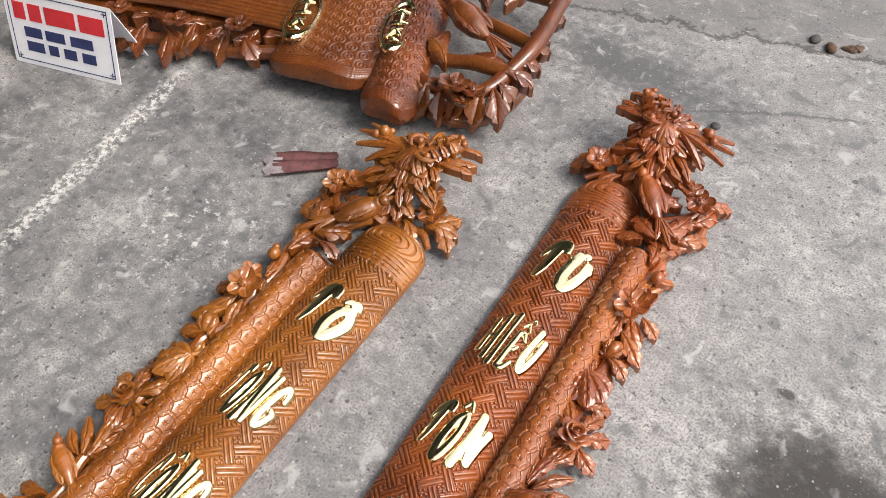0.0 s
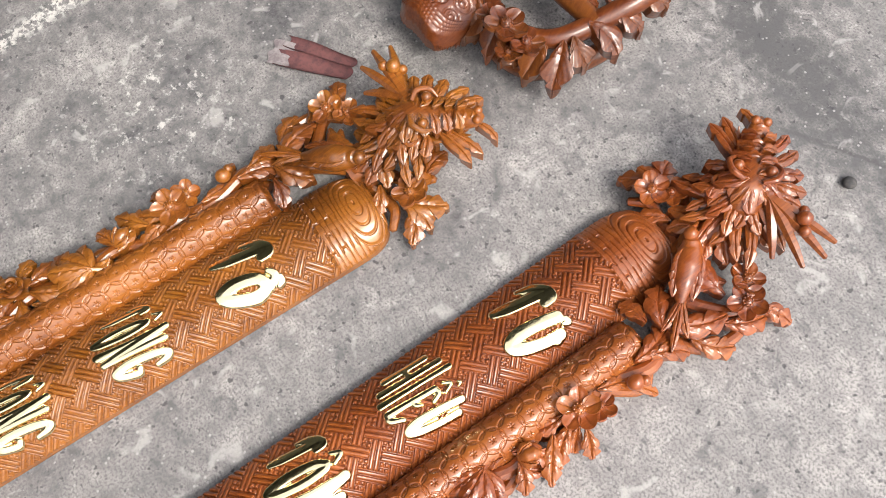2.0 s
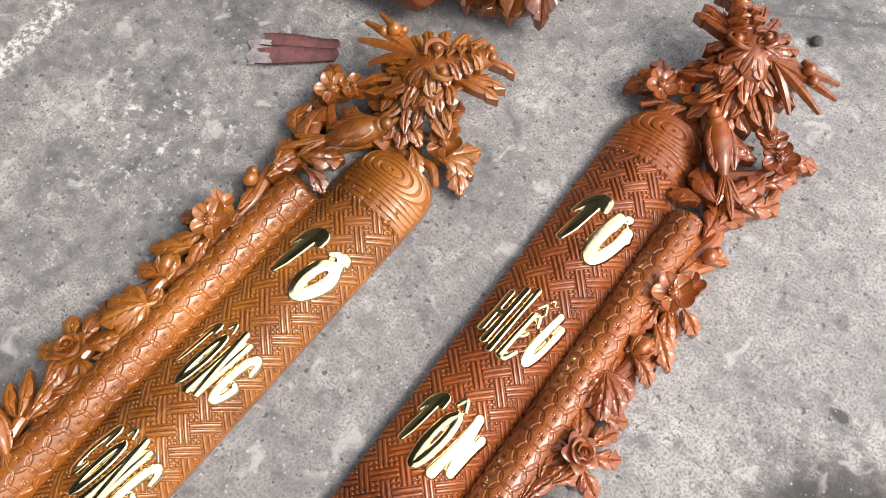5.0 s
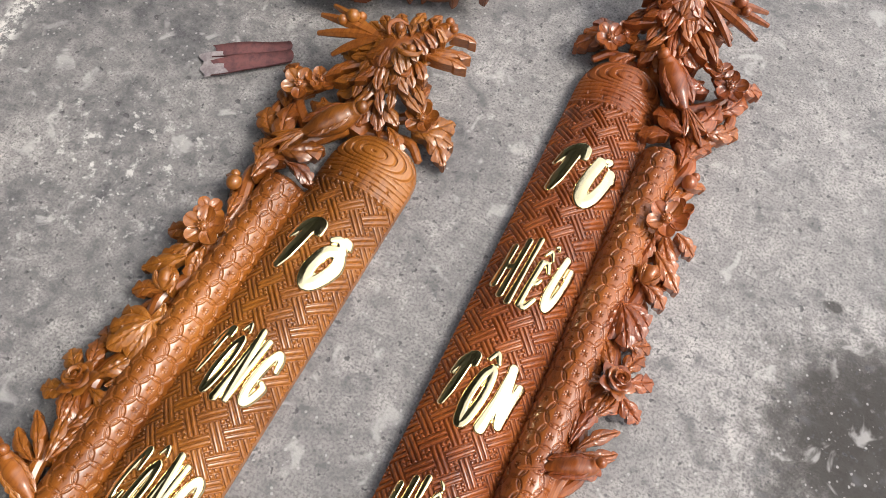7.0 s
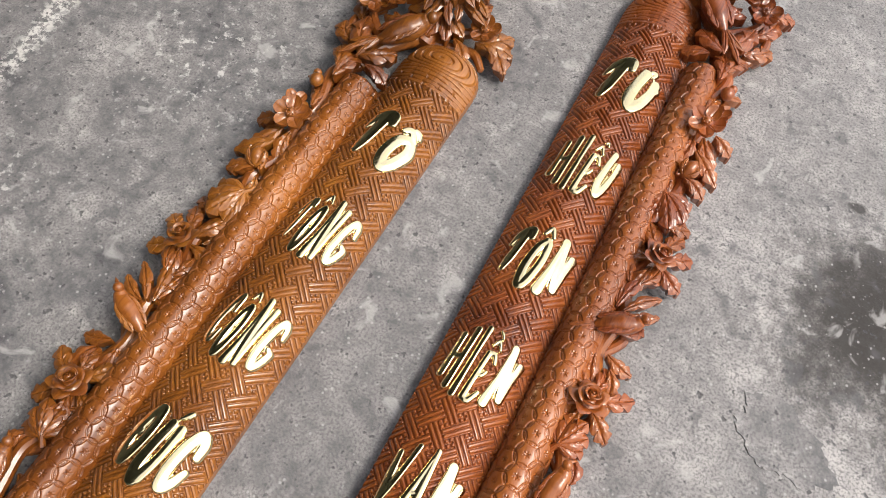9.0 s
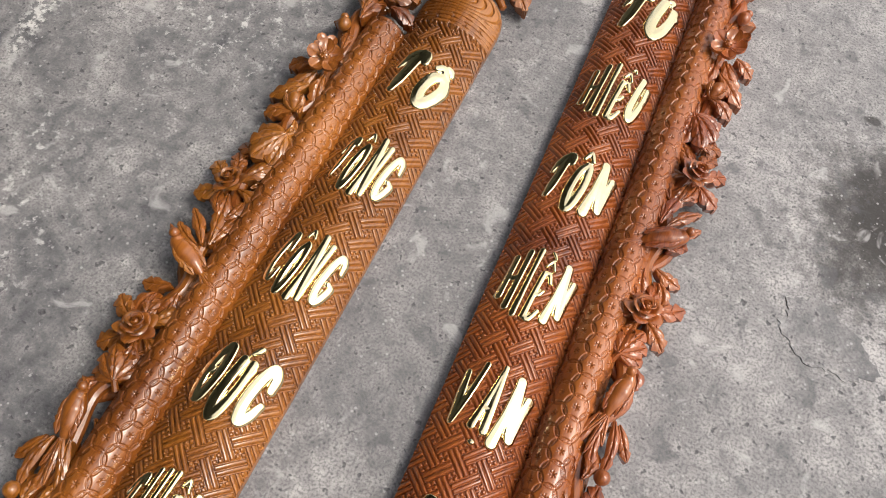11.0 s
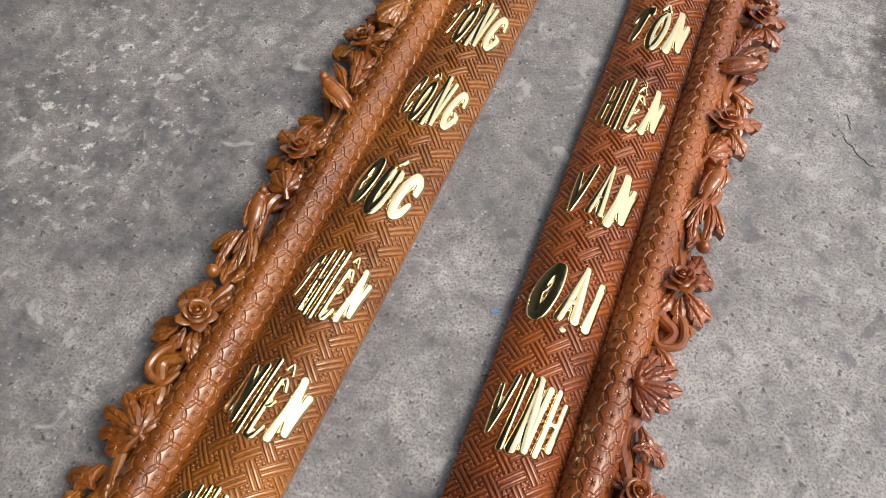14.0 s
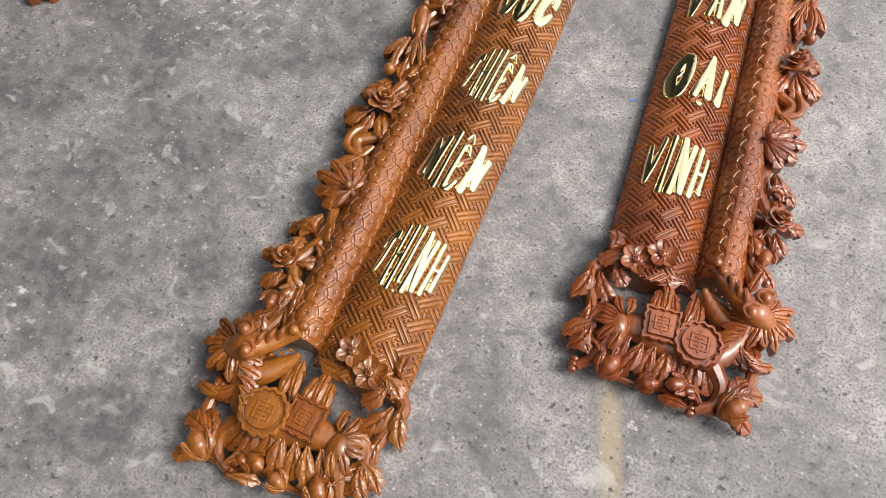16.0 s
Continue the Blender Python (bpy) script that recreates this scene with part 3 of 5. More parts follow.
        leaf(piece("fin"), b, math.degrees(math.atan2(way[1], way[0])), np.hypot(*way) * 1.05, r * 2.3, 0.084, 0.078, curl=(turn + np.pi) % (2 * np.pi) - np.pi, teeth=1, drop=0.016, veins=2)
    return pieces


def scalloped(s, c, r, z, h, square=False, turn=0.0):
    """A raised badge with a scalloped rim, a groove and an inner raised mark."""
    n = 96
    th = np.linspace(0, 2 * np.pi, n)
    base = r / np.maximum(np.abs(np.cos(th - radians(turn))), np.abs(np.sin(th - radians(turn)))) * 0.86 if square else np.full(n, r)
    rim = base * (1 + 0.11 * np.abs(np.sin(th * (6 if square else 7))))
    rows = [(1.0, 0), (1.0, h * 0.8), (0.95, h), (0.86, h), (0.83, h * 0.55), (0.76, h * 0.55), (0.73, h * 1.05), (0.05, h * 1.15)]
    P = np.array([[(c[0] + q * x * math.cos(t), c[1] + q * x * math.sin(t), z + k) for t, x in zip(th, rim if q > 0.8 else base)] for q, k in rows])
    s.grid(P[:, ::-1])
    ca, sa = math.cos(radians(turn)), math.sin(radians(turn))
    bars = [(-0.36, -0.36, -0.36, 0.36), (0.36, -0.36, 0.36, 0.36), (-0.36, 0.36, 0.36, 0.36), (-0.36, -0.36, 0.36, -0.36), (0, -0.5, 0, 0.5), (-0.5, 0, 0.5, 0), (-0.2, 0.18, 0.2, 0.18), (-0.2, -0.18, 0.2, -0.18)]
    for x0, y0, x1, y1 in bars:
        q = [(c[0] + r * (x * ca - y * sa), c[1] + r * (x * sa + y * ca), z + h * 1.12) for x, y in ((x0, y0), ((x0 + x1) / 2, (y0 + y1) / 2), (x1, y1))]
        s.tube(q, [r * 0.045, r * 0.05, r * 0.045], 6, 2)


# ---- the couplet panels ----
BOARD_W, ROLL_0, ROLL_1 = 0.109, 0.106, 0.160
TOP, CAP, FOOT = 0.577, 0.500, -0.604


def board_profile(u):
    s = (u - BOARD_W / 2) / (BOARD_W / 2)
    return 0.011 + 0.026 * (1 - np.clip(np.abs(s), 0, 1) ** 2.1)


def panel_board(parent, mat, mirror, shift, low):
    """The bowed writing board: a slanting basket-weave field below a banded, rounded cap."""
    u = np.linspace(0, BOARD_W, 166)
    v = np.linspace(FOOT + low - 0.012, TOP, 1780)
    V, U = np.meshgrid(v, u, indexing="ij")
    Z = board_profile(U)
    # plain weave of flat straps, laid on the slant: each strap is lined, small crosses fill the gaps
    w = 0.0212
    A, B = (U + V) / (w * math.sqrt(2)), (V - U) / (w * math.sqrt(2))
    i, j = np.floor(A), np.floor(B)
    over = ((i + j) % 2) < 1
    a, b = np.abs(np.where(over, A - i, B - j) - 0.5), np.abs(np.where(over, B - j, A - i) - 0.5)
    own = np.where(b < 0.31, np.minimum(b, np.abs(b - 0.25)), 9)
    guest = np.where(b > 0.31, np.minimum(a, np.abs(a - 0.25)), 9)
    cross = np.where(np.maximum(0.5 - a, 0.5 - b) < 0.19, np.minimum(0.5 - a, 0.5 - b), 9)
    line = np.minimum.reduce([own, guest, cross]) * w
    weave = -0.0030 * (1 - smooth_step(line, 0.00050, 0.00140))
    # cap: bands with brick ticks, then long nested ovals round the end
    h = V - CAP
    band = np.abs(((h / 0.0066) % 1) - 0.5) * 0.0066
    row = np.floor(h / 0.0066)
    tick = np.abs((((U + row * 0.019) / 0.038) % 1) - 0.5) * 0.038
    low_ = np.maximum(smooth_step(band, 0.0021, 0.0029) * (np.abs((((U + row * 0.019 + 0.010) / 0.038) % 1) - 0.5) > 0.13), (1 - smooth_step(tick, 0.0004, 0.0011)) * (row < 3))
    oval = np.sqrt(np.abs((U - BOARD_W * 0.52) / 0.0525) ** 2.4 + np.abs((V - 0.552) / 0.0220) ** 2.4)
    rings = np.abs(((oval * 4.2) % 1) - 0.5)
    capz = np.where(oval < 1.0, -0.0030 * smooth_step(rings, 0.34, 0.44), -0.0030 * low_) + 0.0022
    Z = Z + np.where(h > 0, capz, weave)
    Z = Z + 0.0022 * np.exp(-(h / 0.0016) ** 2)
    # rounded top corners and a wavy foot
    sc = (U - BOARD_W / 2) / (BOARD_W / 2)
    topline = TOP - 0.040 * (1 - np.sqrt(np.clip(1 - np.abs(sc) ** 4.5, 0, 1)))
    footline = FOOT + low + 0.012 * np.sin(U / BOARD_W * 9) * 0.4 + 0.012 * (U / BOARD_W)
    Z = np.where(V > topline - 0.016, Z - 0.014 * smooth_step(V, topline - 0.016, topline + 0.006) ** 2, Z)
    P = np.stack([U + shift, V, Z], -1)
    return relief("board", P, mat, parent, (V <= topline) & (V >= footline), "bowed board carved with slanting basket weave", mirror)


def panel_roll(parent, mat, mirror, shift, low):
    """The rolled edge, engraved all over with interlocking rings, each round a small star."""
    n = 112
    th = np.linspace(-1, 1, n)
    mid, half = (ROLL_0 + ROLL_1) / 2 + shift, (ROLL_1 - ROLL_0) / 2
    ang = th * radians(82)
    u0 = mid + half * np.sin(ang) / math.sin(radians(82))
    z0 = 0.010 + 0.031 * (np.cos(ang) - math.cos(radians(82))) / (1 - math.cos(radians(82)))
    arc = np.concatenate([[0], np.cumsum(np.hypot(np.diff(u0), np.diff(z0)))])
    v = np.linspace(-0.575 + low, 0.478, 1680)
    V, A = np.meshgrid(v, arc - arc[-1] / 2, indexing="ij")
    p = 0.0238
    q = p * math.sqrt(3)
    R = p / math.sqrt(3) * 1.0
    near, dots, slit = np.full(V.shape, 9.0), np.full(V.shape, 9.0), np.full(V.shape, 9.0)
    for ov, oa in ((0, 0), (p / 2, q / 2)):
        for kv in (-1, 0, 1):
            for ka in (-1, 0, 1):
                dv, da = V - (np.round((V - ov) / p) + kv) * p - ov, A - (np.round((A - oa) / q) + ka) * q - oa
                r, t = np.hypot(dv, da), np.arctan2(da, dv)
                near = np.minimum(near, np.abs(r - R))
                dots = np.minimum(dots, np.where(r < 0.0040, np.abs(np.sin(t * 3)) * r / 2.2 + r * 0.03, 9))
                six = (t + np.pi / 6) % (np.pi / 3) - np.pi / 6
                slit = np.minimum(slit, np.where(np.abs(six) < 0.28, np.abs(r * np.cos(six) - p / 2), 9))
    cut = np.maximum.reduce([1 - smooth_step(near, 0.00040, 0.00105), 1 - smooth_step(dots, 0.00030, 0.00075), 0.8 * (1 - smooth_step(slit, 0.0003, 0.0009))])
    depth = -0.0019 * cut
    U = u0[None] + depth * np.sin(ang)[None]
    Z = z0[None] + depth * np.cos(ang)[None] - 0.010 * smooth_step(V, 0.470, 0.478)
    P = np.stack([U, V, np.maximum(Z, 0.004)], -1)
    return relief("rolled_edge", P, mat, parent, np.ones(V.shape, bool), "rounded edge cut with interlocking rings and stars", mirror)


# letters as brush strokes in a square (0..1 across, 0..1 up): points, and the stroke's weight along it
STROKES = {
    "T": [([(0.02, 0.66), (0.22, 0.88), (0.55, 0.96), (0.88, 0.93), (0.98, 0.80)], (0.45, 0.8, 0.9, 1.0, 0.8)), ([(0.62, 0.92), (0.52, 0.60), (0.40, 0.30), (0.30, 0.05)], (1.0, 1.0, 1.05, 0.75))],
    "I": [([(0.55, 1.0), (0.50, 0.66), (0.47, 0.33), (0.42, 0.0)], (1.0, 0.85, 0.95, 1.1))],
    "H": [([(0.18, 1.0), (0.16, 0.5), (0.10, 0.0)], (0.9, 0.85, 1.0)), ([(0.88, 1.0), (0.85, 0.5), (0.80, 0.0)], (0.9, 0.85, 1.0)), ([(0.15, 0.52), (0.50, 0.50), (0.85, 0.54)], (0.8, 0.7, 0.8))],
    "E": [([(0.28, 0.95), (0.20, 0.5), (0.16, 0.05)], (1.0, 1.0, 1.1)), ([(0.28, 0.95), (0.65, 0.97), (0.92, 0.82)], (0.8, 0.8, 0.75)), ([(0.22, 0.52), (0.52, 0.52), (0.72, 0.62)], (0.8, 0.7, 0.6)), ([(0.16, 0.05), (0.55, 0.03), (0.90, 0.22)], (1.0, 0.95, 0.75))],
    "N": [([(0.24, 0.92), (0.18, 0.45), (0.08, 0.03)], (0.85, 0.8, 1.15)), ([(0.24, 0.97), (0.50, 0.52), (0.78, 0.05)], (1.0, 1.05, 0.95)), ([(0.80, 0.06), (0.86, 0.5), (0.95, 0.92)], (0.85, 0.8, 0.9))],
    "G": [([(0.93, 0.74), (0.80, 0.95), (0.50, 0.96), (0.20, 0.66), (0.12, 0.30), (0.35, 0.03), (0.68, 0.06), (0.88, 0.30), (0.66, 0.40)], (0.65, 0.85, 0.95, 1.1, 1.15, 1.05, 0.95, 0.9, 0.8))],
    "C": [([(0.90, 0.66), (0.84, 0.93), (0.54, 0.97), (0.22, 0.66), (0.14, 0.30), (0.34, 0.04), (0.70, 0.10), (0.90, 0.32)], (0.8, 0.95, 1.0, 1.15, 1.15, 1.1, 0.95, 0.7))],
    "O": [([(0.62, 0.97), (0.28, 0.80), (0.12, 0.38), (0.32, 0.04), (0.66, 0.14), (0.88, 0.56), (0.80, 0.90), (0.60, 0.97)], (0.95, 1.0, 1.1, 1.1, 1.0, 1.0, 0.95, 0.95))],
    "U": [([(0.30, 0.98), (0.16, 0.62), (0.12, 0.26), (0.36, 0.03), (0.66, 0.16), (0.84, 0.56), (0.88, 0.97)], (1.0, 1.05, 1.15, 1.1, 1.0, 0.9, 0.95))],
    "V": [([(0.12, 1.0), (0.24, 0.5), (0.36, 0.02)], (0.8, 1.0, 0.8)), ([(0.36, 0.02), (0.66, 0.5), (0.92, 1.0)], (0.8, 0.85, 0.8))],
    "A": [([(0.58, 0.98), (0.38, 0.52), (0.12, 0.04)], (0.7, 0.8, 1.05)), ([(0.58, 0.98), (0.72, 0.5), (0.84, 0.03)], (0.8, 1.0, 1.15)), ([(0.30, 0.33), (0.55, 0.34), (0.76, 0.33)], (0.75, 0.7, 0.75))],
}
ROOF = ([(0.22, 1.10), (0.50, 1.22), (0.82, 1.08)], (0.55, 0.7, 0.55))
HORN = ([(0.92, 0.96), (1.04, 0.90), (1.02, 0.76)], (0.55, 0.6, 0.4))
HOOK = ([(0.50, 1.12), (0.66, 1.18), (0.62, 1.06)], (0.5, 0.55, 0.4))
ACUTE = ([(0.50, 1.10), (0.70, 1.18), (0.84, 1.24)], (0.45, 0.7, 0.6))
DOT = ([(0.42, -0.17), (0.50, -0.17), (0.58, -0.17)], (0.6, 0.75, 0.6))
HIGH = ([(0.62, 1.34), (0.78, 1.38), (0.90, 1.32)], (0.5, 0.6, 0.4))
GRAVE = ([(0.26, 1.40), (0.46, 1.36), (0.60, 1.30)], (0.5, 0.65, 0.5))
BAR = ([(0.12, 0.52), (0.30, 0.50), (0.46, 0.56)], (0.6, 0.6, 0.5))
MARKS = {"Ô": ("O", [ROOF]), "Ổ": ("O", [ROOF, HIGH]), "Ử": ("U", [HORN, HOOK]), "Ứ": ("U", [HORN, ACUTE]), "Ê": ("E", [ROOF]), "Ế": ("E", [ROOF, HIGH]), "Ề": ("E", [ROOF, GRAVE]),
         "Ạ": ("A", [DOT]), "Ị": ("I", [DOT]), "Đ": ("O", [BAR])}


def along(points, weights, n=110):
    """A smooth line through the points, with its weights."""
    p = np.asarray(points, float)
    e = np.vstack([2 * p[0] - p[1], p, 2 * p[-1] - p[-2]])
    f = np.linspace(0, len(p) - 1 - 1e-6, n)
    k = f.astype(int)
    t = (f - k)[:, None]
    a, b, c, d = e[k], e[k + 1], e[k + 2], e[k + 3]
    return 0.5 * (2 * b + (c - a) * t + (2 * a - 5 * b + 4 * c - d) * t * t + (3 * b - a - 3 * c + d) * t ** 3), np.interp(f, np.arange(len(p)), weights)


def gilt_letter(ch, x0, x1, radius, mid, cv, parent, side, shift):
    """One puffy gilt letter, drawn out to the round outline of its word and bent over the board."""
    base, marks = MARKS.get(ch, (ch, []))
    strokes = STROKES[base] + marks
    y0 = min(0.0, min(y for q, _ in marks for _, y in q) if marks else 0)
    y1 = max(1.0, max(y for q, _ in marks for _, y in q) if marks else 1)
    weight = np.clip(0.220 * (x1 - x0) * radius[0] * (1.75 if base == "I" else 0.86 if base in "AVE" else 1), 0.0036, 0.0078)
    dots = []
    for points, weights in strokes:
        q, w = along(points, weights)
        w = w * weight
        x = x0 + (x1 - x0) * (0.13 + 0.74 * q[:, 0])
        env = np.sqrt(np.clip(1 - (0.93 * x) ** 2, 0.1, 1)) * (1 - weight / radius[1])
        y = ((q[:, 1] - y0) / (y1 - y0) * 2 - 1) * env
        dots.append(np.stack([radius[0] * (x + 0.07 * y), radius[1] * y, w], 1))
    dots = np.concatenate(dots)
    step = 0.0006
    lo, hi = (dots[:, :2] - dots[:, 2:]).min(0) - 2 * step, (dots[:, :2] + dots[:, 2:]).max(0) + 2 * step
    X, Y = np.meshgrid(np.arange(lo[0], hi[0], step), np.arange(lo[1], hi[1], step))
    D = np.full(X.shape, -1.0)
    for x, y, w in dots:
        D = np.maximum(D, w - np.hypot(X - x, Y - y))
    for _ in range(2):
        E = np.pad(D, 1, mode="edge")
        D = (E[:-2, 1:-1] + E[2:, 1:-1] + E[1:-1, :-2] + E[1:-1, 2:] + 2 * D) / 6
    gy, gx = np.gradient(D, step)
    rim = D < 0
    X, Y = np.where(rim, X - D * gx, X), np.where(rim, Y - D * gy, Y)
    inside = np.where(rim, 0, D)
    puff = 0.0021 * np.sin(np.pi / 2 * np.clip(inside / 0.0019, 0, 1)) + 0.0007 * np.clip(inside / weight, 0, 1)
    u = mid + side * X
    Z = board_profile(np.clip(u, 0, BOARD_W)) + 0.0004 + puff
    return relief("gilt_letter", np.stack([side * (u + shift), cv + Y, Z], -1), GOLD, parent, D > -0.75 * step, "polished gilt raised letter")


def word(text, cv, parent, side, shift):
    widths = [0.5 if MARKS.get(ch, (ch,))[0] == "I" else 1.15 if ch in "NG" else 1.0 for ch in text]
    total, x = sum(widths), -1.0
    for ch, w in zip(text, widths):
        x1 = x + 2 * w / total
        gilt_letter(ch, x, x1, (0.0400, 0.0475), 0.0530, cv, parent, side, shift)
        x = x1


def couplet_panel(words, first, mat, mirror, shift, low, m, label):
    top = new("couplet_panel")
    top.matrix_world = m
    tagged(top, label, "couplet panel", "pair of couplet panels")
    panel_board(top, mat, mirror, shift, low)
    panel_roll(top, mat, mirror, shift, low)
    side = -1 if mirror else 1
    for k, text in enumerate(words):
        word(text, first - 0.142 * k, top, side, shift)
    rnd = random.Random(5)
    drop_by = [0.0]

    def put(name, fn, *a, label="", **k):
        s = Shape()
        fn(s, *a, **k)
        ob = part(name, s, mat, top, label, mirror)
        ob.location[1] = drop_by[0]
        return ob

    def flower(name, fn, *a):
        heart, *petals = fn(*a)
        ob = part(name, heart, mat, top, "", mirror)
        ob.location[1] = drop_by[0]
        for s in petals:
            part("petal", s, mat, ob, "", mirror)

    def group(pieces, name, text):
        """A carved figure: its main piece, and the others under it."""
        ob = part(name, pieces[0][1], mat, top, text, mirror)
        ob.location[1] = drop_by[0]
        for kind, shape in pieces[1:]:
            part(kind, shape, mat, ob, "", mirror)

    def stem(pts, r):
        put("branch", lambda s: s.tube([(x, y, z * 0.8) for x, y, z in pts], [q * 0.82 for q in r], 10, 6))

    # the winding branch down the outer edge
    main = [(0.150, 0.500, 0.022), (0.172, 0.470, 0.026), (0.160, 0.420, 0.024), (0.166, 0.375, 0.020), (0.156, 0.335, 0.024), (0.172, 0.290, 0.022), (0.160, 0.240, 0.022), (0.176, 0.190, 0.022),
            (0.158, 0.140, 0.024), (0.172, 0.100, 0.024), (0.162, 0.050, 0.022), (0.176, 0.000, 0.022), (0.160, -0.045, 0.024), (0.178, -0.085, 0.022), (0.170, -0.130, 0.022), (0.160, -0.180, 0.022), (0.174, -0.235, 0.022),
            (0.158, -0.285, 0.024), (0.182, -0.310, 0.026), (0.164, -0.345, 0.024), (0.172, -0.390, 0.020), (0.160, -0.440, 0.022), (0.178, -0.490, 0.022), (0.160, -0.535, 0.022), (0.172, -0.575, 0.024)]
    stem(main[:9], [0.011, 0.010, 0.009, 0.010, 0.009])
    stem(main[8:17], [0.009, 0.010, 0.009, 0.010])
    stem(main[16:], [0.010, 0.009, 0.010, 0.009])
    # low back branch that carries the foliage on the ground side
    stem([(q[0] + (0.012 if k % 2 else -0.004), q[1] - 0.018, 0.010) for k, q in enumerate(main)], [0.009, 0.008, 0.009])
    # top cluster: limbs behind the cap
    stem([(0.150, 0.500, 0.024), (0.135, 0.535, 0.032), (0.105, 0.575, 0.034), (0.085, 0.600, 0.034)], [0.013, 0.014, 0.014, 0.012])
    stem([(0.100, 0.575, 0.026), (0.060, 0.585, 0.024), (0.030, 0.590, 0.028), (0.010, 0.575, 0.022)], [0.012, 0.010, 0.008, 0.006])
    stem([(0.130, 0.540, 0.022), (0.160, 0.560, 0.026), (0.180, 0.585, 0.030), (0.160, 0.610, 0.034)], [0.011, 0.010, 0.008, 0.006])
    stem([(0.090, 0.600, 0.022), (0.050, 0.625, 0.024), (0.035, 0.650, 0.030)], [0.010, 0.009, 0.006])
    stem([(0.155, 0.500, 0.016), (0.190, 0.530, 0.018), (0.198, 0.570, 0.020), (0.170, 0.600, 0.024)], [0.010, 0.009, 0.008, 0.006])
    for c, ang, ln, w, z0, z1, curl in (
        ((0.030, 0.600), 130, 0.055, 0.034, 0.030, 0.020, -0.4), ((0.034, 0.600), 160, 0.052, 0.032, 0.032, 0.022, 0.5), ((0.022, 0.612), -150, 0.050, 0.028, 0.028, 0.020, 0.4),
        ((0.040, 0.640), 60, 0.045, 0.026, 0.034, 0.024, 0.5), ((0.160, 0.580), 185, 0.052, 0.030, 0.034, 0.042, -0.6), ((0.150, 0.590), 230, 0.046, 0.028, 0.036, 0.034, 0.5),
        ((0.182, 0.560), 60, 0.050, 0.028, 0.028, 0.020, 0.5), ((0.190, 0.600), 40, 0.040, 0.024, 0.028, 0.018, -0.5), ((0.150, 0.505), 60, 0.070, 0.030, 0.040, 0.032, 0.5),
        ((0.150, 0.500), 150, 0.050, 0.030, 0.042, 0.034, -0.7), ((0.135, 0.490), 185, 0.035, 0.022, 0.040, 0.030, 0.6), ((0.165, 0.470), 70, 0.046, 0.026, 0.040, 0.026, -0.5),
        ((0.160, 0.455), 95, 0.055, 0.028, 0.040, 0.030, 0.3), ((0.175, 0.520), 40, 0.050, 0.028, 0.030, 0.018, 0.6), ((0.120, 0.600), 60, 0.040, 0.022, 0.040, 0.036, -0.5),
        ((0.060, 0.590), 215, 0.036, 0.022, 0.036, 0.028, 0.6)):
        put("leaf", leaf, c, ang, ln, w, z0, z1, curl=curl, teeth=5, drop=0.016)
    group(songbird((0.116, 0.560), 130, 0.050, 0.046, -30, 1.25), "songbird", "small carved bird with folded wings")
    for k in range(10):
        a = 200 + 32 * k
        put("leaf", leaf, (0.094 + 0.014 * math.cos(radians(a)), 0.612 + 0.012 * math.sin(radians(a)) + 0.003 * k), a, 0.034, 0.019, 0.050, 0.040, curl=rnd.uniform(-0.7, 0.7), teeth=3, drop=0.018)
    group(dragon_head(), "dragon_head", "carved dragon head with horns and mane")
    if mirror:
        flower("blossom", blossom, (0.026, 0.612, 0.050), 0.021, (8, 10), 10)
        flower("blossom", blossom, (0.036, 0.628, 0.042), 0.016, (-10, -20), 40)
    else:
        flower("blossom", blossom, (0.020, 0.594, 0.046), 0.020, (10, 12), 10)
        flower("blossom", blossom, (0.036, 0.610, 0.044), 0.018, (0, -16), 40)
    flower("blossom", blossom, (0.180, 0.588, 0.046), 0.021, (6, -8), 25)
    flower("blossom", blossom, (0.160, 0.606, 0.046), 0.019, (-8, 8), 50)
    # knob, twin blossoms, bud
    put("knob", lambda s: (s.ball((0.177, 0.442, 0.034), (0.009, 0.010, 0.009), 9, 14), s.ball((0.181, 0.451, 0.035), 0.006, 7, 10)))
    flower("blossom", blossom, (0.166, 0.374, 0.050), 0.0225, (6, -6), 0)
    flower("blossom", blossom, (0.176, 0.395, 0.042), 0.017, (-16, -14), 30)
    for c, ang, ln, w in (((0.172, 0.362), -60, 0.048, 0.024), ((0.160, 0.360), -95, 0.042, 0.022), ((0.184, 0.372), -25, 0.030, 0.02), ((0.152, 0.385), 120, 0.03, 0.018), ((0.160, 0.405), 75, 0.040, 0.016), ((0.170, 0.340), -40, 0.05, 0.022)):
        put("leaf", leaf, c, ang, ln, w, 0.034, 0.022, curl=rnd.uniform(-0.7, 0.7), teeth=4, drop=0.014)
    put("bud", bud, (0.172, 0.308), 70, 0.0085, 0.038)
    for c, ang, ln, w in (((0.160, 0.295), 50, 0.046, 0.022), ((0.170, 0.296), -20, 0.034, 0.020), ((0.150, 0.300), 160, 0.030, 0.016), ((0.158, 0.285), -100, 0.030, 0.018)):
        put("leaf", leaf, c, ang, ln, w, 0.034, 0.024, curl=rnd.uniform(-0.7, 0.7), teeth=4, drop=0.014)
    # lobed leaf and first rose
    put("lobed_leaf", fan_leaf, (0.158, 0.258), -65, 0.044, 0.036, 80)
    put("leaf", leaf, (0.176, 0.225), 20, 0.030, 0.020, 0.030, 0.018, curl=0.5)
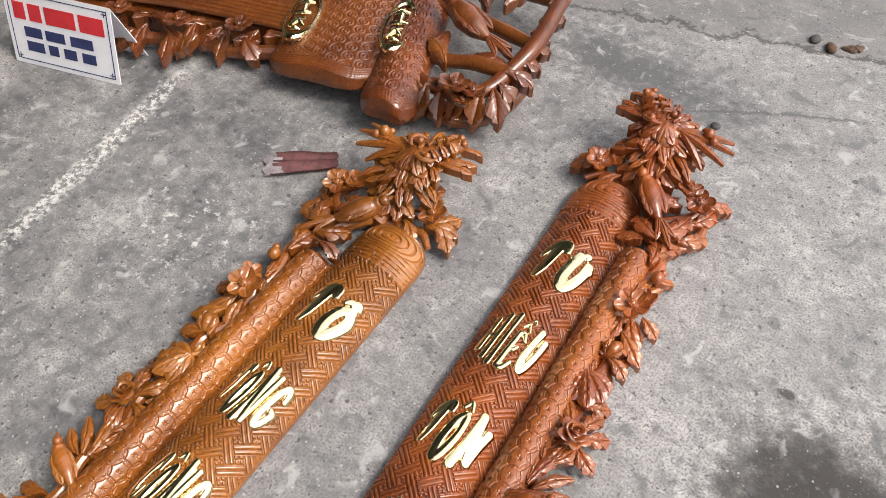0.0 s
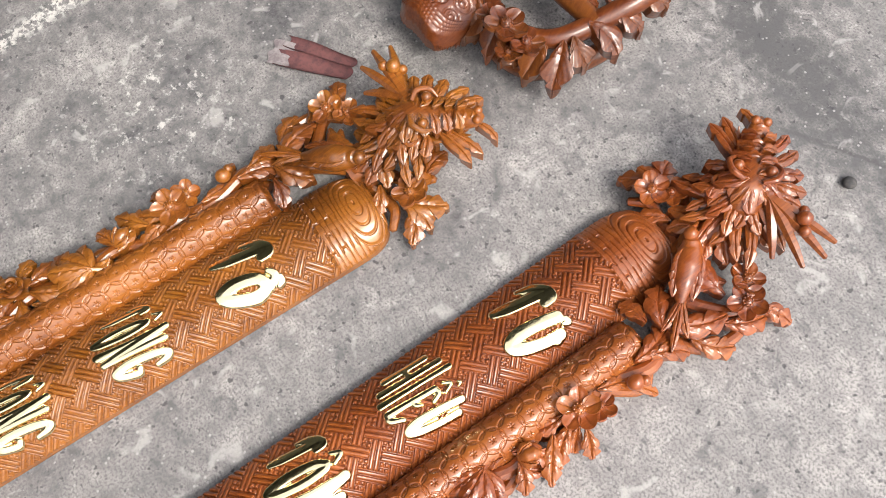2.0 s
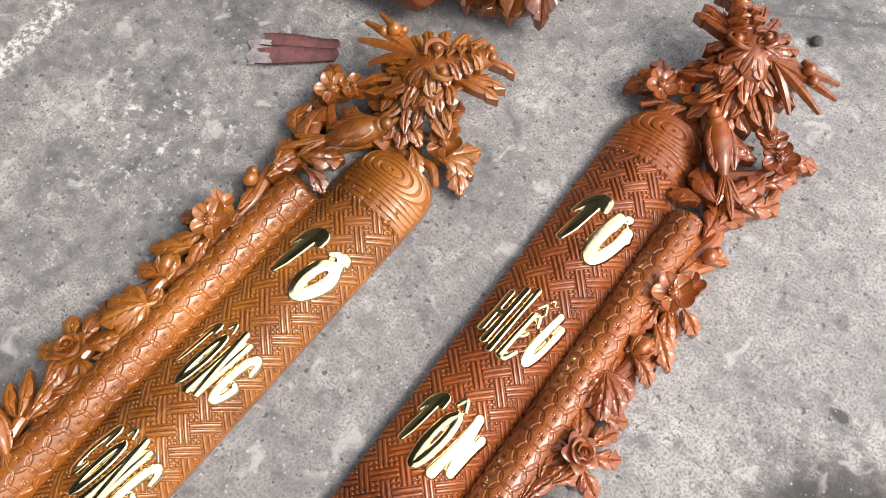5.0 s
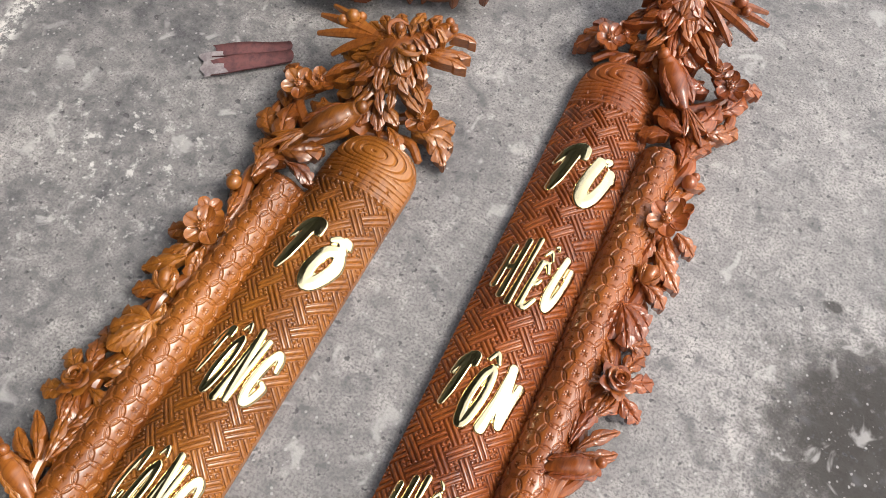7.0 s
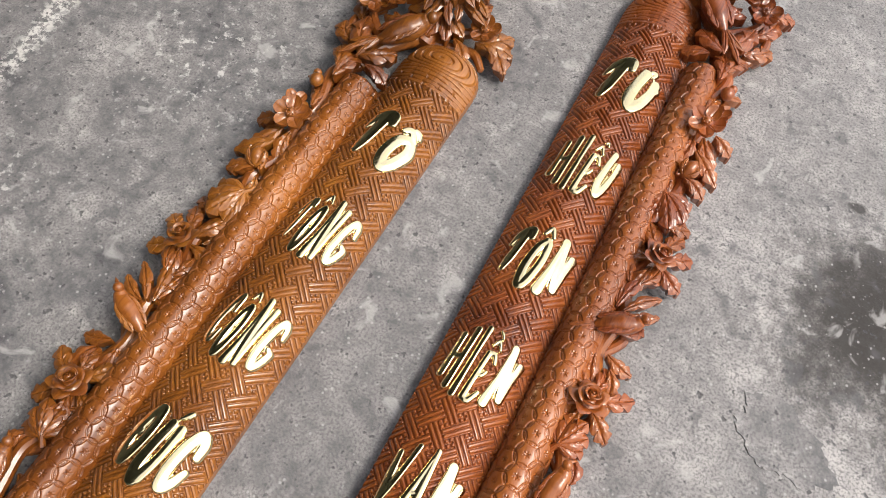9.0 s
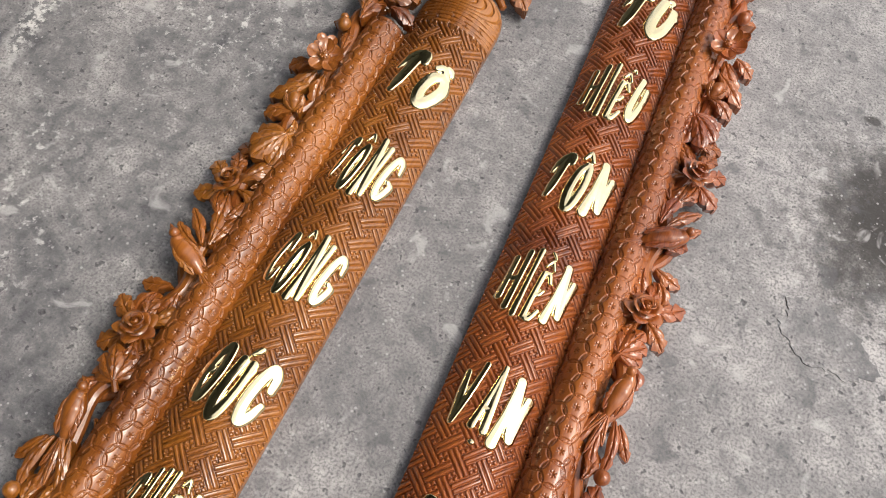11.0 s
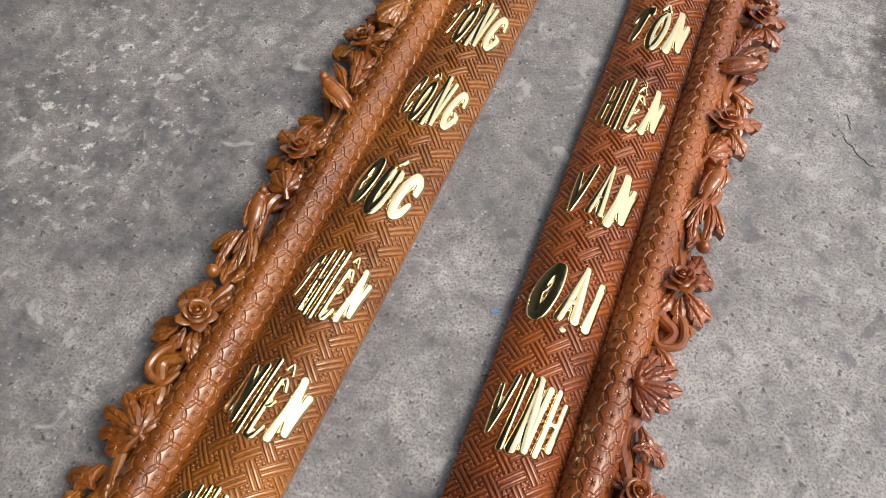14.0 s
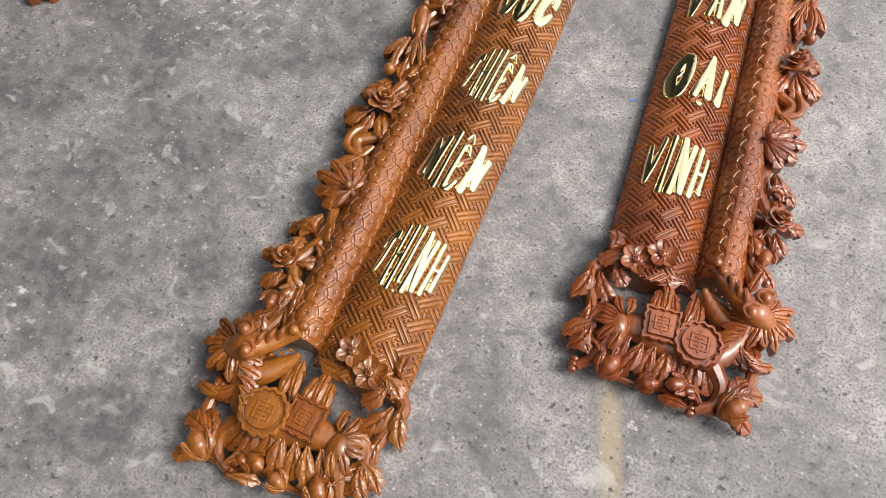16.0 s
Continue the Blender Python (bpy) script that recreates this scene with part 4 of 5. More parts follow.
    for k, (c, r, tilt) in enumerate((((0.180, 0.178, 0.042), 0.0185, (-14, 16)), ((0.173, -0.012, 0.040), 0.0200, (-14, 16)), ((0.171, -0.250, 0.040), 0.0200, (-16, 16)))):
        flower("rose", rose, c, r, tilt, 40 * k)
        for j in range(6):
            a = 60 * j + 20 + rnd.uniform(-15, 15)
            q = (c[0] + 0.010 * math.cos(radians(a)), c[1] + 0.012 * math.sin(radians(a)))
            put("leaf", leaf, q, a, 0.036 + rnd.uniform(-0.004, 0.006), 0.022, 0.030, 0.020 + (0.010 if math.cos(radians(a)) < 0 else 0), curl=rnd.uniform(-0.5, 0.5), teeth=4, drop=0.013)
    # grassy sprig and second bird
    for c, ang, ln in (((0.160, 0.100), 75, 0.056), ((0.168, 0.098), 50, 0.050), ((0.158, 0.105), 100, 0.044), ((0.172, 0.095), 20, 0.040), ((0.162, 0.135), 110, 0.032), ((0.174, 0.138), 60, 0.034)):
        put("leaf", leaf, c, ang, ln, 0.015, 0.034, 0.028, curl=rnd.uniform(-0.9, 0.9), teeth=3, drop=0.013)
    group(songbird((0.170, 0.078), 25, 0.036, 0.040, 10, 0.9), "songbird", "small carved bird with spread tail")
    for c, ang, ln in (((0.172, 0.045), -20, 0.034), ((0.160, 0.040), -80, 0.036), ((0.180, 0.030), -60, 0.03)):
        put("leaf", leaf, c, ang, ln, 0.018, 0.030, 0.022, curl=rnd.uniform(-0.7, 0.7), teeth=4, drop=0.013)
    # leaf, third bird with long tail, berry
    put("lobed_leaf", fan_leaf, (0.164, -0.066), 60, 0.034, 0.034, 70)
    group(songbird((0.176, -0.112), 78, 0.034, 0.038, -40, 1.5), "songbird", "small carved bird with long tail")
    for c, ang, ln in (((0.172, -0.135), -95, 0.062), ((0.180, -0.138), -80, 0.056), ((0.164, -0.135), -110, 0.056), ((0.186, -0.14), -60, 0.036)):
        put("leaf", leaf, c, ang, ln, 0.014, 0.036, 0.028, curl=rnd.uniform(-0.5, 0.5), teeth=2, drop=0.013)
    put("berry", lambda s: s.ball((0.186, -0.196, 0.032), 0.0085, 8, 12))
    for c, ang, ln in (((0.168, -0.205), 75, 0.034), ((0.158, -0.200), 110, 0.034), ((0.176, -0.268), -80, 0.034), ((0.184, -0.272), -40, 0.03)):
        put("leaf", leaf, c, ang, ln, 0.017, 0.034, 0.026, curl=rnd.uniform(-0.6, 0.6), teeth=4, drop=0.013)
    # looping vine, fan leaf, bud rose and small buds
    stem([(0.160, -0.275, 0.030), (0.186, -0.295, 0.034), (0.190, -0.322, 0.034), (0.168, -0.330, 0.032), (0.158, -0.312, 0.032)], [0.006, 0.006, 0.006, 0.005, 0.004])
    put("fan_leaf", fan_leaf, (0.158, -0.384), 25, 0.046, 0.038, 105, 6)
    put("berry", lambda s: s.ball((0.156, -0.385, 0.046), 0.006, 8, 12))
    for c, ang, ln in (((0.166, -0.335), -40, 0.034), ((0.172, -0.425), -60, 0.036), ((0.156, -0.430), -110, 0.04), ((0.170, -0.450), 20, 0.03), ((0.162, -0.462), -150, 0.03)):
        put("leaf", leaf, c, ang, ln, 0.017, 0.032, 0.024, curl=rnd.uniform(-0.8, 0.8), teeth=4, drop=0.013)
    flower("rose", rose, (0.184, -0.494, 0.040), 0.0185, (0, 14), 70, 0.85)
    for j in range(5):
        a = 72 * j + 10
        put("leaf", leaf, (0.182 + 0.008 * math.cos(radians(a)), -0.496 + 0.010 * math.sin(radians(a))), a, 0.030, 0.020, 0.028, 0.022, curl=rnd.uniform(-0.5, 0.5), teeth=4, drop=0.013)
    put("bud", bud, (0.178, -0.545), -100, 0.009, 0.032)
    put("bud", bud, (0.166, -0.530), -60, 0.007, 0.030)
    for c, ang, ln in (((0.160, -0.520), -75, 0.042), ((0.152, -0.515), -95, 0.05), ((0.168, -0.555), -40, 0.036), ((0.180, -0.560), -110, 0.03)):
        put("leaf", leaf, c, ang, ln, 0.015, 0.034, 0.028, curl=rnd.uniform(-0.5, 0.5), teeth=2, drop=0.013)
    for k in range(28):
        cv = 0.44 - 0.0365 * k
        out = k % 2 == 0
        put("leaf", leaf, (0.170 + (0.008 if out else -0.010), cv), (rnd.uniform(-70, -15) if rnd.random() < 0.6 else rnd.uniform(20, 70)) if out else rnd.uniform(100, 150) * (1 if rnd.random() < 0.5 else -1),
            rnd.uniform(0.024, 0.034), rnd.uniform(0.013, 0.019), rnd.uniform(0.020, 0.030), rnd.uniform(0.012, 0.024), curl=rnd.uniform(-1.0, 1.0), teeth=rnd.choice((2, 3, 4)), drop=0.013)
    # blossoms on the foot of the board
    drop_by[0] = low
    flower("blossom", blossom, (0.040, -0.584, 0.040), 0.0185, (0, 0), 0)
    flower("blossom", blossom, (0.066, -0.570, 0.044), 0.0175, (0, 0), 30)
    for c, ang, ln in (((0.030, -0.580), 200, 0.032), ((0.050, -0.585), -10, 0.05), ((0.010, -0.575), 80, 0.028), ((0.02, -0.59), -60, 0.03)):
        put("leaf", leaf, c, ang, ln, 0.022, 0.032, 0.028, curl=0.6, teeth=4, drop=0.014)
    group(foot_beast(), "foot_beast", "carved mythical beast carrying two badges")
    for c, ang, r in (((0.176, -0.712), 40, 0.0115), ((0.042, -0.710), 60, 0.0105), ((0.085, -0.716), 20, 0.008), ((0.114, -0.707), -160, 0.009), ((0.128, -0.710), 200, 0.006)):
        put("bud", bud, c, ang, r, 0.026)
    stem([(0.172, -0.716, 0.014), (0.140, -0.720, 0.012), (0.105, -0.712, 0.014), (0.075, -0.716, 0.014), (0.036, -0.712, 0.014)], [0.006, 0.005, 0.005, 0.005, 0.006])
    stem([(0.020, -0.580, 0.020), (-0.004, -0.600, 0.022), (0.004, -0.630, 0.022), (0.010, -0.665, 0.020), (-0.002, -0.690, 0.016)], [0.010, 0.009, 0.009, 0.008, 0.006])
    stem([(0.150, -0.600, 0.018), (0.186, -0.640, 0.018), (0.190, -0.680, 0.016), (0.174, -0.712, 0.016)], [0.010, 0.009, 0.008, 0.007])
    for c, ang, ln, w in (((0.006, -0.605), -60, 0.046, 0.024), ((-0.004, -0.600), -100, 0.044, 0.022), ((0.004, -0.640), -80, 0.04, 0.022), ((0.014, -0.668), 210, 0.036, 0.02), ((0.012, -0.672), 250, 0.036, 0.018), ((0.006, -0.676), 290, 0.03, 0.016),
                          ((0.188, -0.660), 100, 0.03, 0.018), ((0.170, -0.700), 20, 0.036, 0.024), ((0.165, -0.705), 60, 0.036, 0.02), ((0.176, -0.716), -40, 0.026, 0.018), ((0.030, -0.700), 120, 0.036, 0.018), ((0.044, -0.700), 80, 0.03, 0.016),
                          ((0.142, -0.720), 130, 0.036, 0.016), ((0.130, -0.728), 170, 0.03, 0.014)):
        put("leaf", leaf, c, ang, ln, w, 0.028, 0.020, curl=rnd.uniform(-0.9, 0.9), teeth=4, drop=0.014)
    return top


def foot_beast():
    """A crouching beast with an open muzzle, flame tufts and two badges on its back: its pieces by name, the body first."""
    pieces = []

    def piece(name):
        pieces.append((name, Shape()))
        return pieces[-1][1]

    def tuft(*a, **k):
        leaf(piece("tuft"), *a, veins=2, **k)

    s = piece("body")
    s.tube([(0.030, -0.662, 0.022), (0.060, -0.658, 0.024), (0.100, -0.664, 0.024), (0.142, -0.662, 0.024), (0.164, -0.640, 0.026), (0.172, -0.616, 0.032)], [0.011, 0.016, 0.019, 0.018, 0.013, 0.014], 14, 6, 0.7)
    s.ball((0.040, -0.664, 0.026), (0.015, 0.019, 0.014), 9, 14)
    # head: skull, long upper jaw, lower jaw, nose, eyes and brows
    h = piece("head")
    h.tube([(0.196, -0.612, 0.034), (0.176, -0.606, 0.043), (0.156, -0.594, 0.042), (0.140, -0.582, 0.044), (0.126, -0.572, 0.050)], [0.010, 0.017, 0.012, 0.009, 0.007], 14, 6, 0.8)
    h.tube([(0.172, -0.628, 0.026), (0.152, -0.622, 0.024), (0.134, -0.606, 0.026), (0.120, -0.592, 0.034)], [0.016, 0.014, 0.011, 0.004], 12, 5, 0.8)
    for sg in (-1, 1):
        h.ball((0.127 + sg * 0.004, -0.570 - sg * 0.004, 0.055), (0.006, 0.006, 0.005), 8, 12)
    for k in range(4):
        h.tube([(0.130 + 0.008 * k, -0.590 - 0.006 * k, 0.036), (0.130 + 0.008 * k, -0.593 - 0.006 * k, 0.043)], [0.0026, 0.001], 6, 2)
    for a, b in ((0.168, -0.613), (0.180, -0.592)):
        piece("eye").ball((a, b, 0.054), 0.0075, 9, 14)
        curl(piece("brow"), a, b, 0.054, 0.0115, 1.0, 0.0030)
    for k in range(4):
        q = k / 3
        piece("muzzle_ridge").tube([(0.164 - 0.030 * q, -0.606 + 0.026 * q, 0.046 + 0.004 * q), (0.160 - 0.028 * q, -0.596 + 0.022 * q, 0.055 + 0.002 * q), (0.160 - 0.026 * q, -0.584 + 0.016 * q, 0.048 + 0.004 * q)], [0.002, 0.0034, 0.002], 8, 4)
    for k in range(11):
        a = -120 + 22 * k
        tuft((0.184 + 0.007 * math.cos(radians(a)), -0.606 + 0.007 * math.sin(radians(a))), a, 0.026 + 0.007 * (k % 2), 0.012, 0.042, 0.034, curl=0.4 * (-1) ** k, teeth=2, drop=0.016)
    # flame tufts on the back, fringe below, chest and rump
    for k in range(5):
        tuft((0.070 + 0.0125 * k, -0.640), 78 + 8 * (k % 3), 0.036 + 0.012 * (k % 2), 0.016, 0.030, 0.026, curl=0.2, teeth=1, drop=0.018)
    for k in range(7):
        tuft((0.056 + 0.0135 * k, -0.672 - 0.003 * math.sin(k)), -118 + 8 * k, 0.036 + 0.008 * (k % 2), 0.024, 0.032, 0.018, curl=0.3 * (-1) ** k, teeth=1, drop=0.014)
    for k in range(6):
        tuft((0.160 + 0.004 * k, -0.636 - 0.005 * k), -70 + 16 * k, 0.030, 0.014, 0.034, 0.024, curl=0.4, teeth=2, drop=0.015)
    for k in range(6):
        a = 80 + 36 * k
        tuft((0.044 + 0.008 * math.cos(radians(a)), -0.660 + 0.010 * math.sin(radians(a))), a, 0.024, 0.013, 0.038, 0.030, curl=0.5 * (-1) ** k, teeth=2, drop=0.012)
    for k in range(6):
        tuft((0.150 + 0.005 * k, -0.664 + 0.009 * k), 235 - 14 * k, 0.024, 0.013, 0.044, 0.036, curl=0.4, teeth=1, drop=0.014)
    # legs and paws
    for q in ([(0.042, -0.670, 0.024), (0.030, -0.690, 0.020), (0.022, -0.706, 0.016), (0.010, -0.716, 0.012)], [(0.146, -0.674, 0.024), (0.160, -0.694, 0.020), (0.156, -0.712, 0.016), (0.140, -0.722, 0.012)],
              [(0.034, -0.656, 0.026), (0.018, -0.652, 0.024), (0.010, -0.668, 0.022), (0.008, -0.690, 0.018)]):
        leg = piece("leg")
        leg.tube(q, [0.012, 0.009, 0.006, 0.006], 10, 5)
        for k in (-1, 0, 1):
            leg.ball((q[-1][0] - 0.004, q[-1][1] + 0.006 * k, q[-1][2]), (0.006, 0.0045, 0.006), 6, 8)
    scalloped(piece("round_badge"), (0.124, -0.661), 0.0245, 0.036, 0.009)
    scalloped(piece("square_badge"), (0.083, -0.652), 0.0215, 0.035, 0.008, True, 4)
    return pieces


couplet_panel(["TỔ", "TÔNG", "CÔNG", "ĐỨC", "THIÊN", "NIÊN", "THỊNH"], 0.408, WOOD_A, True, 0.0, 0.0, pose(-0.039, 0, 0.002, 0, 0, 0.3),
              "amber lacquered carved wooden couplet panel with gilt words, lying on concrete")
couplet_panel(["TỬ", "HIẾU", "TÔN", "HIỀN", "VẠN", "ĐẠI", "VINH"], 0.394, WOOD_B, False, 0.006, -0.016, pose(0.083, 0.246, 0.002, 0, 0, 2.3),
              "reddish-brown lacquered carved wooden couplet panel with gilt words, on concrete")


# ---- ground and surroundings ----
def ground():
    s = Shape()

    def axis(c, half):
        return c + np.concatenate([-np.geomspace(60, half, 14), np.linspace(-half, half, 41)[1:-1], np.geomspace(half, 60, 14)])

    X, Y = np.meshgrid(axis(0.0, 1.0), axis(0.2, 1.4), indexing="ij")
    s.grid(np.stack([X, Y, np.zeros_like(X)], -1))
    return tagged(part("ground", s, CONCRETE, None), "grey worn stained concrete floor outdoors", "ground", kind="structure")


ground()


def box(s, x0, x1, y0, y1, z0, z1):
    V = [(x, y, z) for x in (x0, x1) for y in (y0, y1) for z in (z0, z1)]
    s.add(V, [(0, 1, 3, 2), (4, 6, 7, 5), (0, 4, 5, 1), (2, 3, 7, 6), (0, 2, 6, 4), (1, 5, 7, 3)])


# unseen stand-in for what blocks the -x sky and darkens the gilt's reflections
s = Shape()
box(s, -3.0, -2.8, -2.4, 6, 0, 3.4)
tagged(part("wall_west", s, DIM_BLOCKER, None, smooth=False), "dim unseen wall that blocks the sky to the west", "wall", kind="structure")
# added, never in view: cuts the low southern sky so the near side darkens
s = Shape()
box(s, -3.0, 3.0, -2.6, -2.4, 0, 2.6)
tagged(part("light_blocker_south", s, DIM_BLOCKER, None, smooth=False), "dim unseen wall added to block light from the south", "wall", kind="structure")
# added overhead out of view; its edge is set to darken the -x ground
s = Shape()
box(s, -2.8, -0.35, -2.6, 6, 2.6, 2.72)
tagged(part("ceiling", s, DIM_BLOCKER, None, smooth=False), "dim unseen slab added to block the western sky overhead", "ceiling", kind="structure")


def mortar_patch():
    """A thin smear of mortar with a broken, lifted edge."""
    s = Shape()
    n, m = 72, 9
    th = np.linspace(0, 2 * np.pi, n)
    r = 1 + 0.10 * np.sin(3 * th + 1) + 0.07 * np.sin(7 * th) + 0.04 * np.sin(17 * th + 2) + 0.03 * np.sin(31 * th)
    q = np.linspace(0.02, 1, m)
    P = np.zeros((m, n, 3))
    P[..., 0] = q[:, None] * r * 0.058 * np.cos(th)
    P[..., 1] = q[:, None] * r * 0.036 * np.sin(th)
    lift = 0.5 + 0.5 * np.cos(th - 3.6)
    P[..., 2] = 0.0007 + 0.0006 * lift * q[:, None] ** 2
    s.solid(P, 0, 0.0002)
    ob = part("mortar_patch", s, CONCRETE, None)
    ob.matrix_world = pose(0.458, 0.318, 0, 0, 0, -22)
    return tagged(ob, "thin pale mortar smear with broken edge on the concrete", "mortar patch", kind="structure")


mortar_patch()


# ---- the scroll-shaped plaque beyond the panels ----
def plaque():
    top = new("scroll_plaque")
    top.matrix_world = pose(-0.461, 0.735, 0.001, 0, 0, 21.6)
    tagged(top, "dark brown lacquered carved scroll plaque with gilt oval badges", "plaque")
    mat = WOOD_C

    def field(name, a0, a1, b0, b1, crown, base, rings, label):
        a, b = np.linspace(a0, a1, 150), np.linspace(b0, b1, 330)
        B, A = np.meshgrid(b, a, indexing="ij")
        f = (A - a0) / (a1 - a0)
        Z = base + crown * np.sin(np.pi * np.clip(f, 0, 1)) ** 0.8
        p = 0.024
        x, y = A / p, B / p
        y = y + 0.5 * (np.floor(x) % 2)
        d = np.hypot(x - np.floor(x) - 0.5, y - np.floor(y) - 0.5)
        cut = np.maximum(1 - smooth_step(np.abs(d - 0.40), 0.02, 0.07), 1 - smooth_step(np.abs(d - 0.17), 0.02, 0.06))
        h = B - b0 - 0.008 * np.sin(f * 5) - 0.034 * np.abs(2 * f - 1) ** 4
        band = np.abs(((h / 0.0055) % 1) - 0.5) * 0.0055
        inband = h < 0.034
        Z = Z + np.where(inband, 0.002 - 0.0024 * smooth_step(band, 0.0012, 0.0022), -0.0020 * cut)
        Z = Z - 0.022 * smooth_step(0.014 - h, 0.0, 0.014) ** 2
        return relief(name, np.stack([A, B, Z], -1), mat, top, h > 0.0005, label, low_edge=0.042)

    field("board", -0.030, 0.160, -0.020, 0.560, 0.022, 0.050, True, "bowed board cut with ring scales")
    field("rolled_board", 0.150, 0.245, -0.085, 0.560, 0.030, 0.052, True, "rolled board cut with ring scales")

    def put(name, fn, *a, label="", off=(0, 0, 0), **k):
        s = Shape()
        fn(s, *a, **k)
        ob = part(name, s, mat, top, label)
        ob.location = off
        return ob

    def flower(c, r, tilt, turn, off=(0, 0, 0)):
        heart, *petals = blossom((c[0], c[1], c[2] + 0.016), r, tilt, turn)
        ob = part("blossom", heart, mat, top)
        ob.location = off
        for q in petals:
            part("petal", q, mat, ob)

    # far wing with ribbed frame, seen at the edge
    s = Shape()
    for k in range(6):
        s.tube([(-0.50, 0.135 + 0.011 * k, 0.050), (-0.25, 0.128 + 0.011 * k, 0.056), (-0.035, 0.110 + 0.011 * k, 0.050)], [0.006, 0.006, 0.006], 8, 6)
    part("ribbed_frame", s, mat, top, "parallel carved mouldings")
    s = Shape()
    box(s, -0.52, 0.23, 0.115, 0.56, 0.001, 0.040)
    part("back_board", s, mat, top, "plain brown back board", smooth=False)
    # gilt oval badges with worn marks
    for a, b, turn in ((0.000, 0.120, 4), (0.176, 0.115, 4)):
        s = Shape()
        th = np.linspace(0, 2 * np.pi, 49)
        zc = 0.071 if a < 0.1 else 0.077
        rows = [(1.0, 0.0), (1.0, 0.006), (0.94, 0.009), (0.84, 0.009), (0.80, 0.005)]
        P = np.array([[(a + 0.030 * q * math.cos(t) , b + 0.072 * q * math.sin(t), zc + h - 0.010 * (math.cos(t) * q) ** 2) for t in th] for q, h in rows])
        s.grid(P[:, ::-1])
        for x0, y0, x1, y1 in ((-0.014, 0.03, 0.012, 0.036), (0.0, 0.045, 0.0, 0.01), (-0.014, 0.0, 0.014, 0.006), (-0.008, -0.012, 0.010, -0.030), (0.008, -0.010, -0.012, -0.038), (-0.004, -0.046, 0.01, -0.044)):
            s.tube([(a + x0, b + y0, zc + 0.004), (a + (x0 + x1) / 2, b + (y0 + y1) / 2, zc + 0.007), (a + x1, b + y1, zc + 0.004)], [0.003, 0.0055, 0.003], 8, 4)
        part("gilt_badge", s, GOLD, top, "gilt oval badge with a raised sign")
    # carved end: limbs, bird, blossoms and leaves
    OFF = (-0.018, 0.035, 0)
    limbs = ([(0.235, 0.010, 0.050), (0.270, -0.030, 0.055), (0.320, -0.050, 0.060), (0.365, -0.040, 0.066), (0.395, 0.000, 0.072), (0.430, 0.060, 0.088), (0.452, 0.160, 0.090), (0.470, 0.260, 0.085)],
             [(0.240, 0.060, 0.050), (0.290, 0.030, 0.060), (0.340, 0.020, 0.070), (0.400, 0.000, 0.075)], [(0.240, 0.180, 0.060), (0.300, 0.160, 0.065), (0.360, 0.120, 0.070), (0.430, 0.070, 0.080)],
             [(0.250, 0.240, 0.060), (0.310, 0.260, 0.065), (0.370, 0.240, 0.070), (0.450, 0.200, 0.080)], [(0.300, -0.030, 0.050), (0.318, -0.060, 0.066), (0.330, -0.080, 0.080), (0.346, -0.088, 0.084)], [(0.240, -0.020, 0.020), (0.290, -0.060, 0.020), (0.350, -0.065, 0.020), (0.395, -0.020, 0.020), (0.420, 0.030, 0.020)])
    for k, q in enumerate(limbs):
        put("branch", lambda s: s.tube(q, [0.014, 0.013, 0.012, 0.014, 0.012] if k != 0 else [0.010, 0.011, 0.012, 0.014, 0.015, 0.013], 12, 6), off=OFF)
    bird, *rest = songbird((0.310, 0.105), 140, 0.070, 0.088, 20, 1.1)
    body = part("songbird", bird[1], mat, top, "carved bird with folded wings")
    body.location = OFF
    for name, shape in rest:
        part(name, shape, mat, body)
    for c, r, tilt, turn in (((0.324, -0.082, 0.094), 0.026, (-14, 6), 10), ((0.354, -0.086, 0.088), 0.022, (-10, 14), 40), ((0.342, -0.104, 0.082), 0.017, (-16, 10), 20), ((0.296, -0.070, 0.080), 0.018, (-10, -14), 0)):
        flower(c, r, tilt, turn, OFF)
    rnd = random.Random(9)
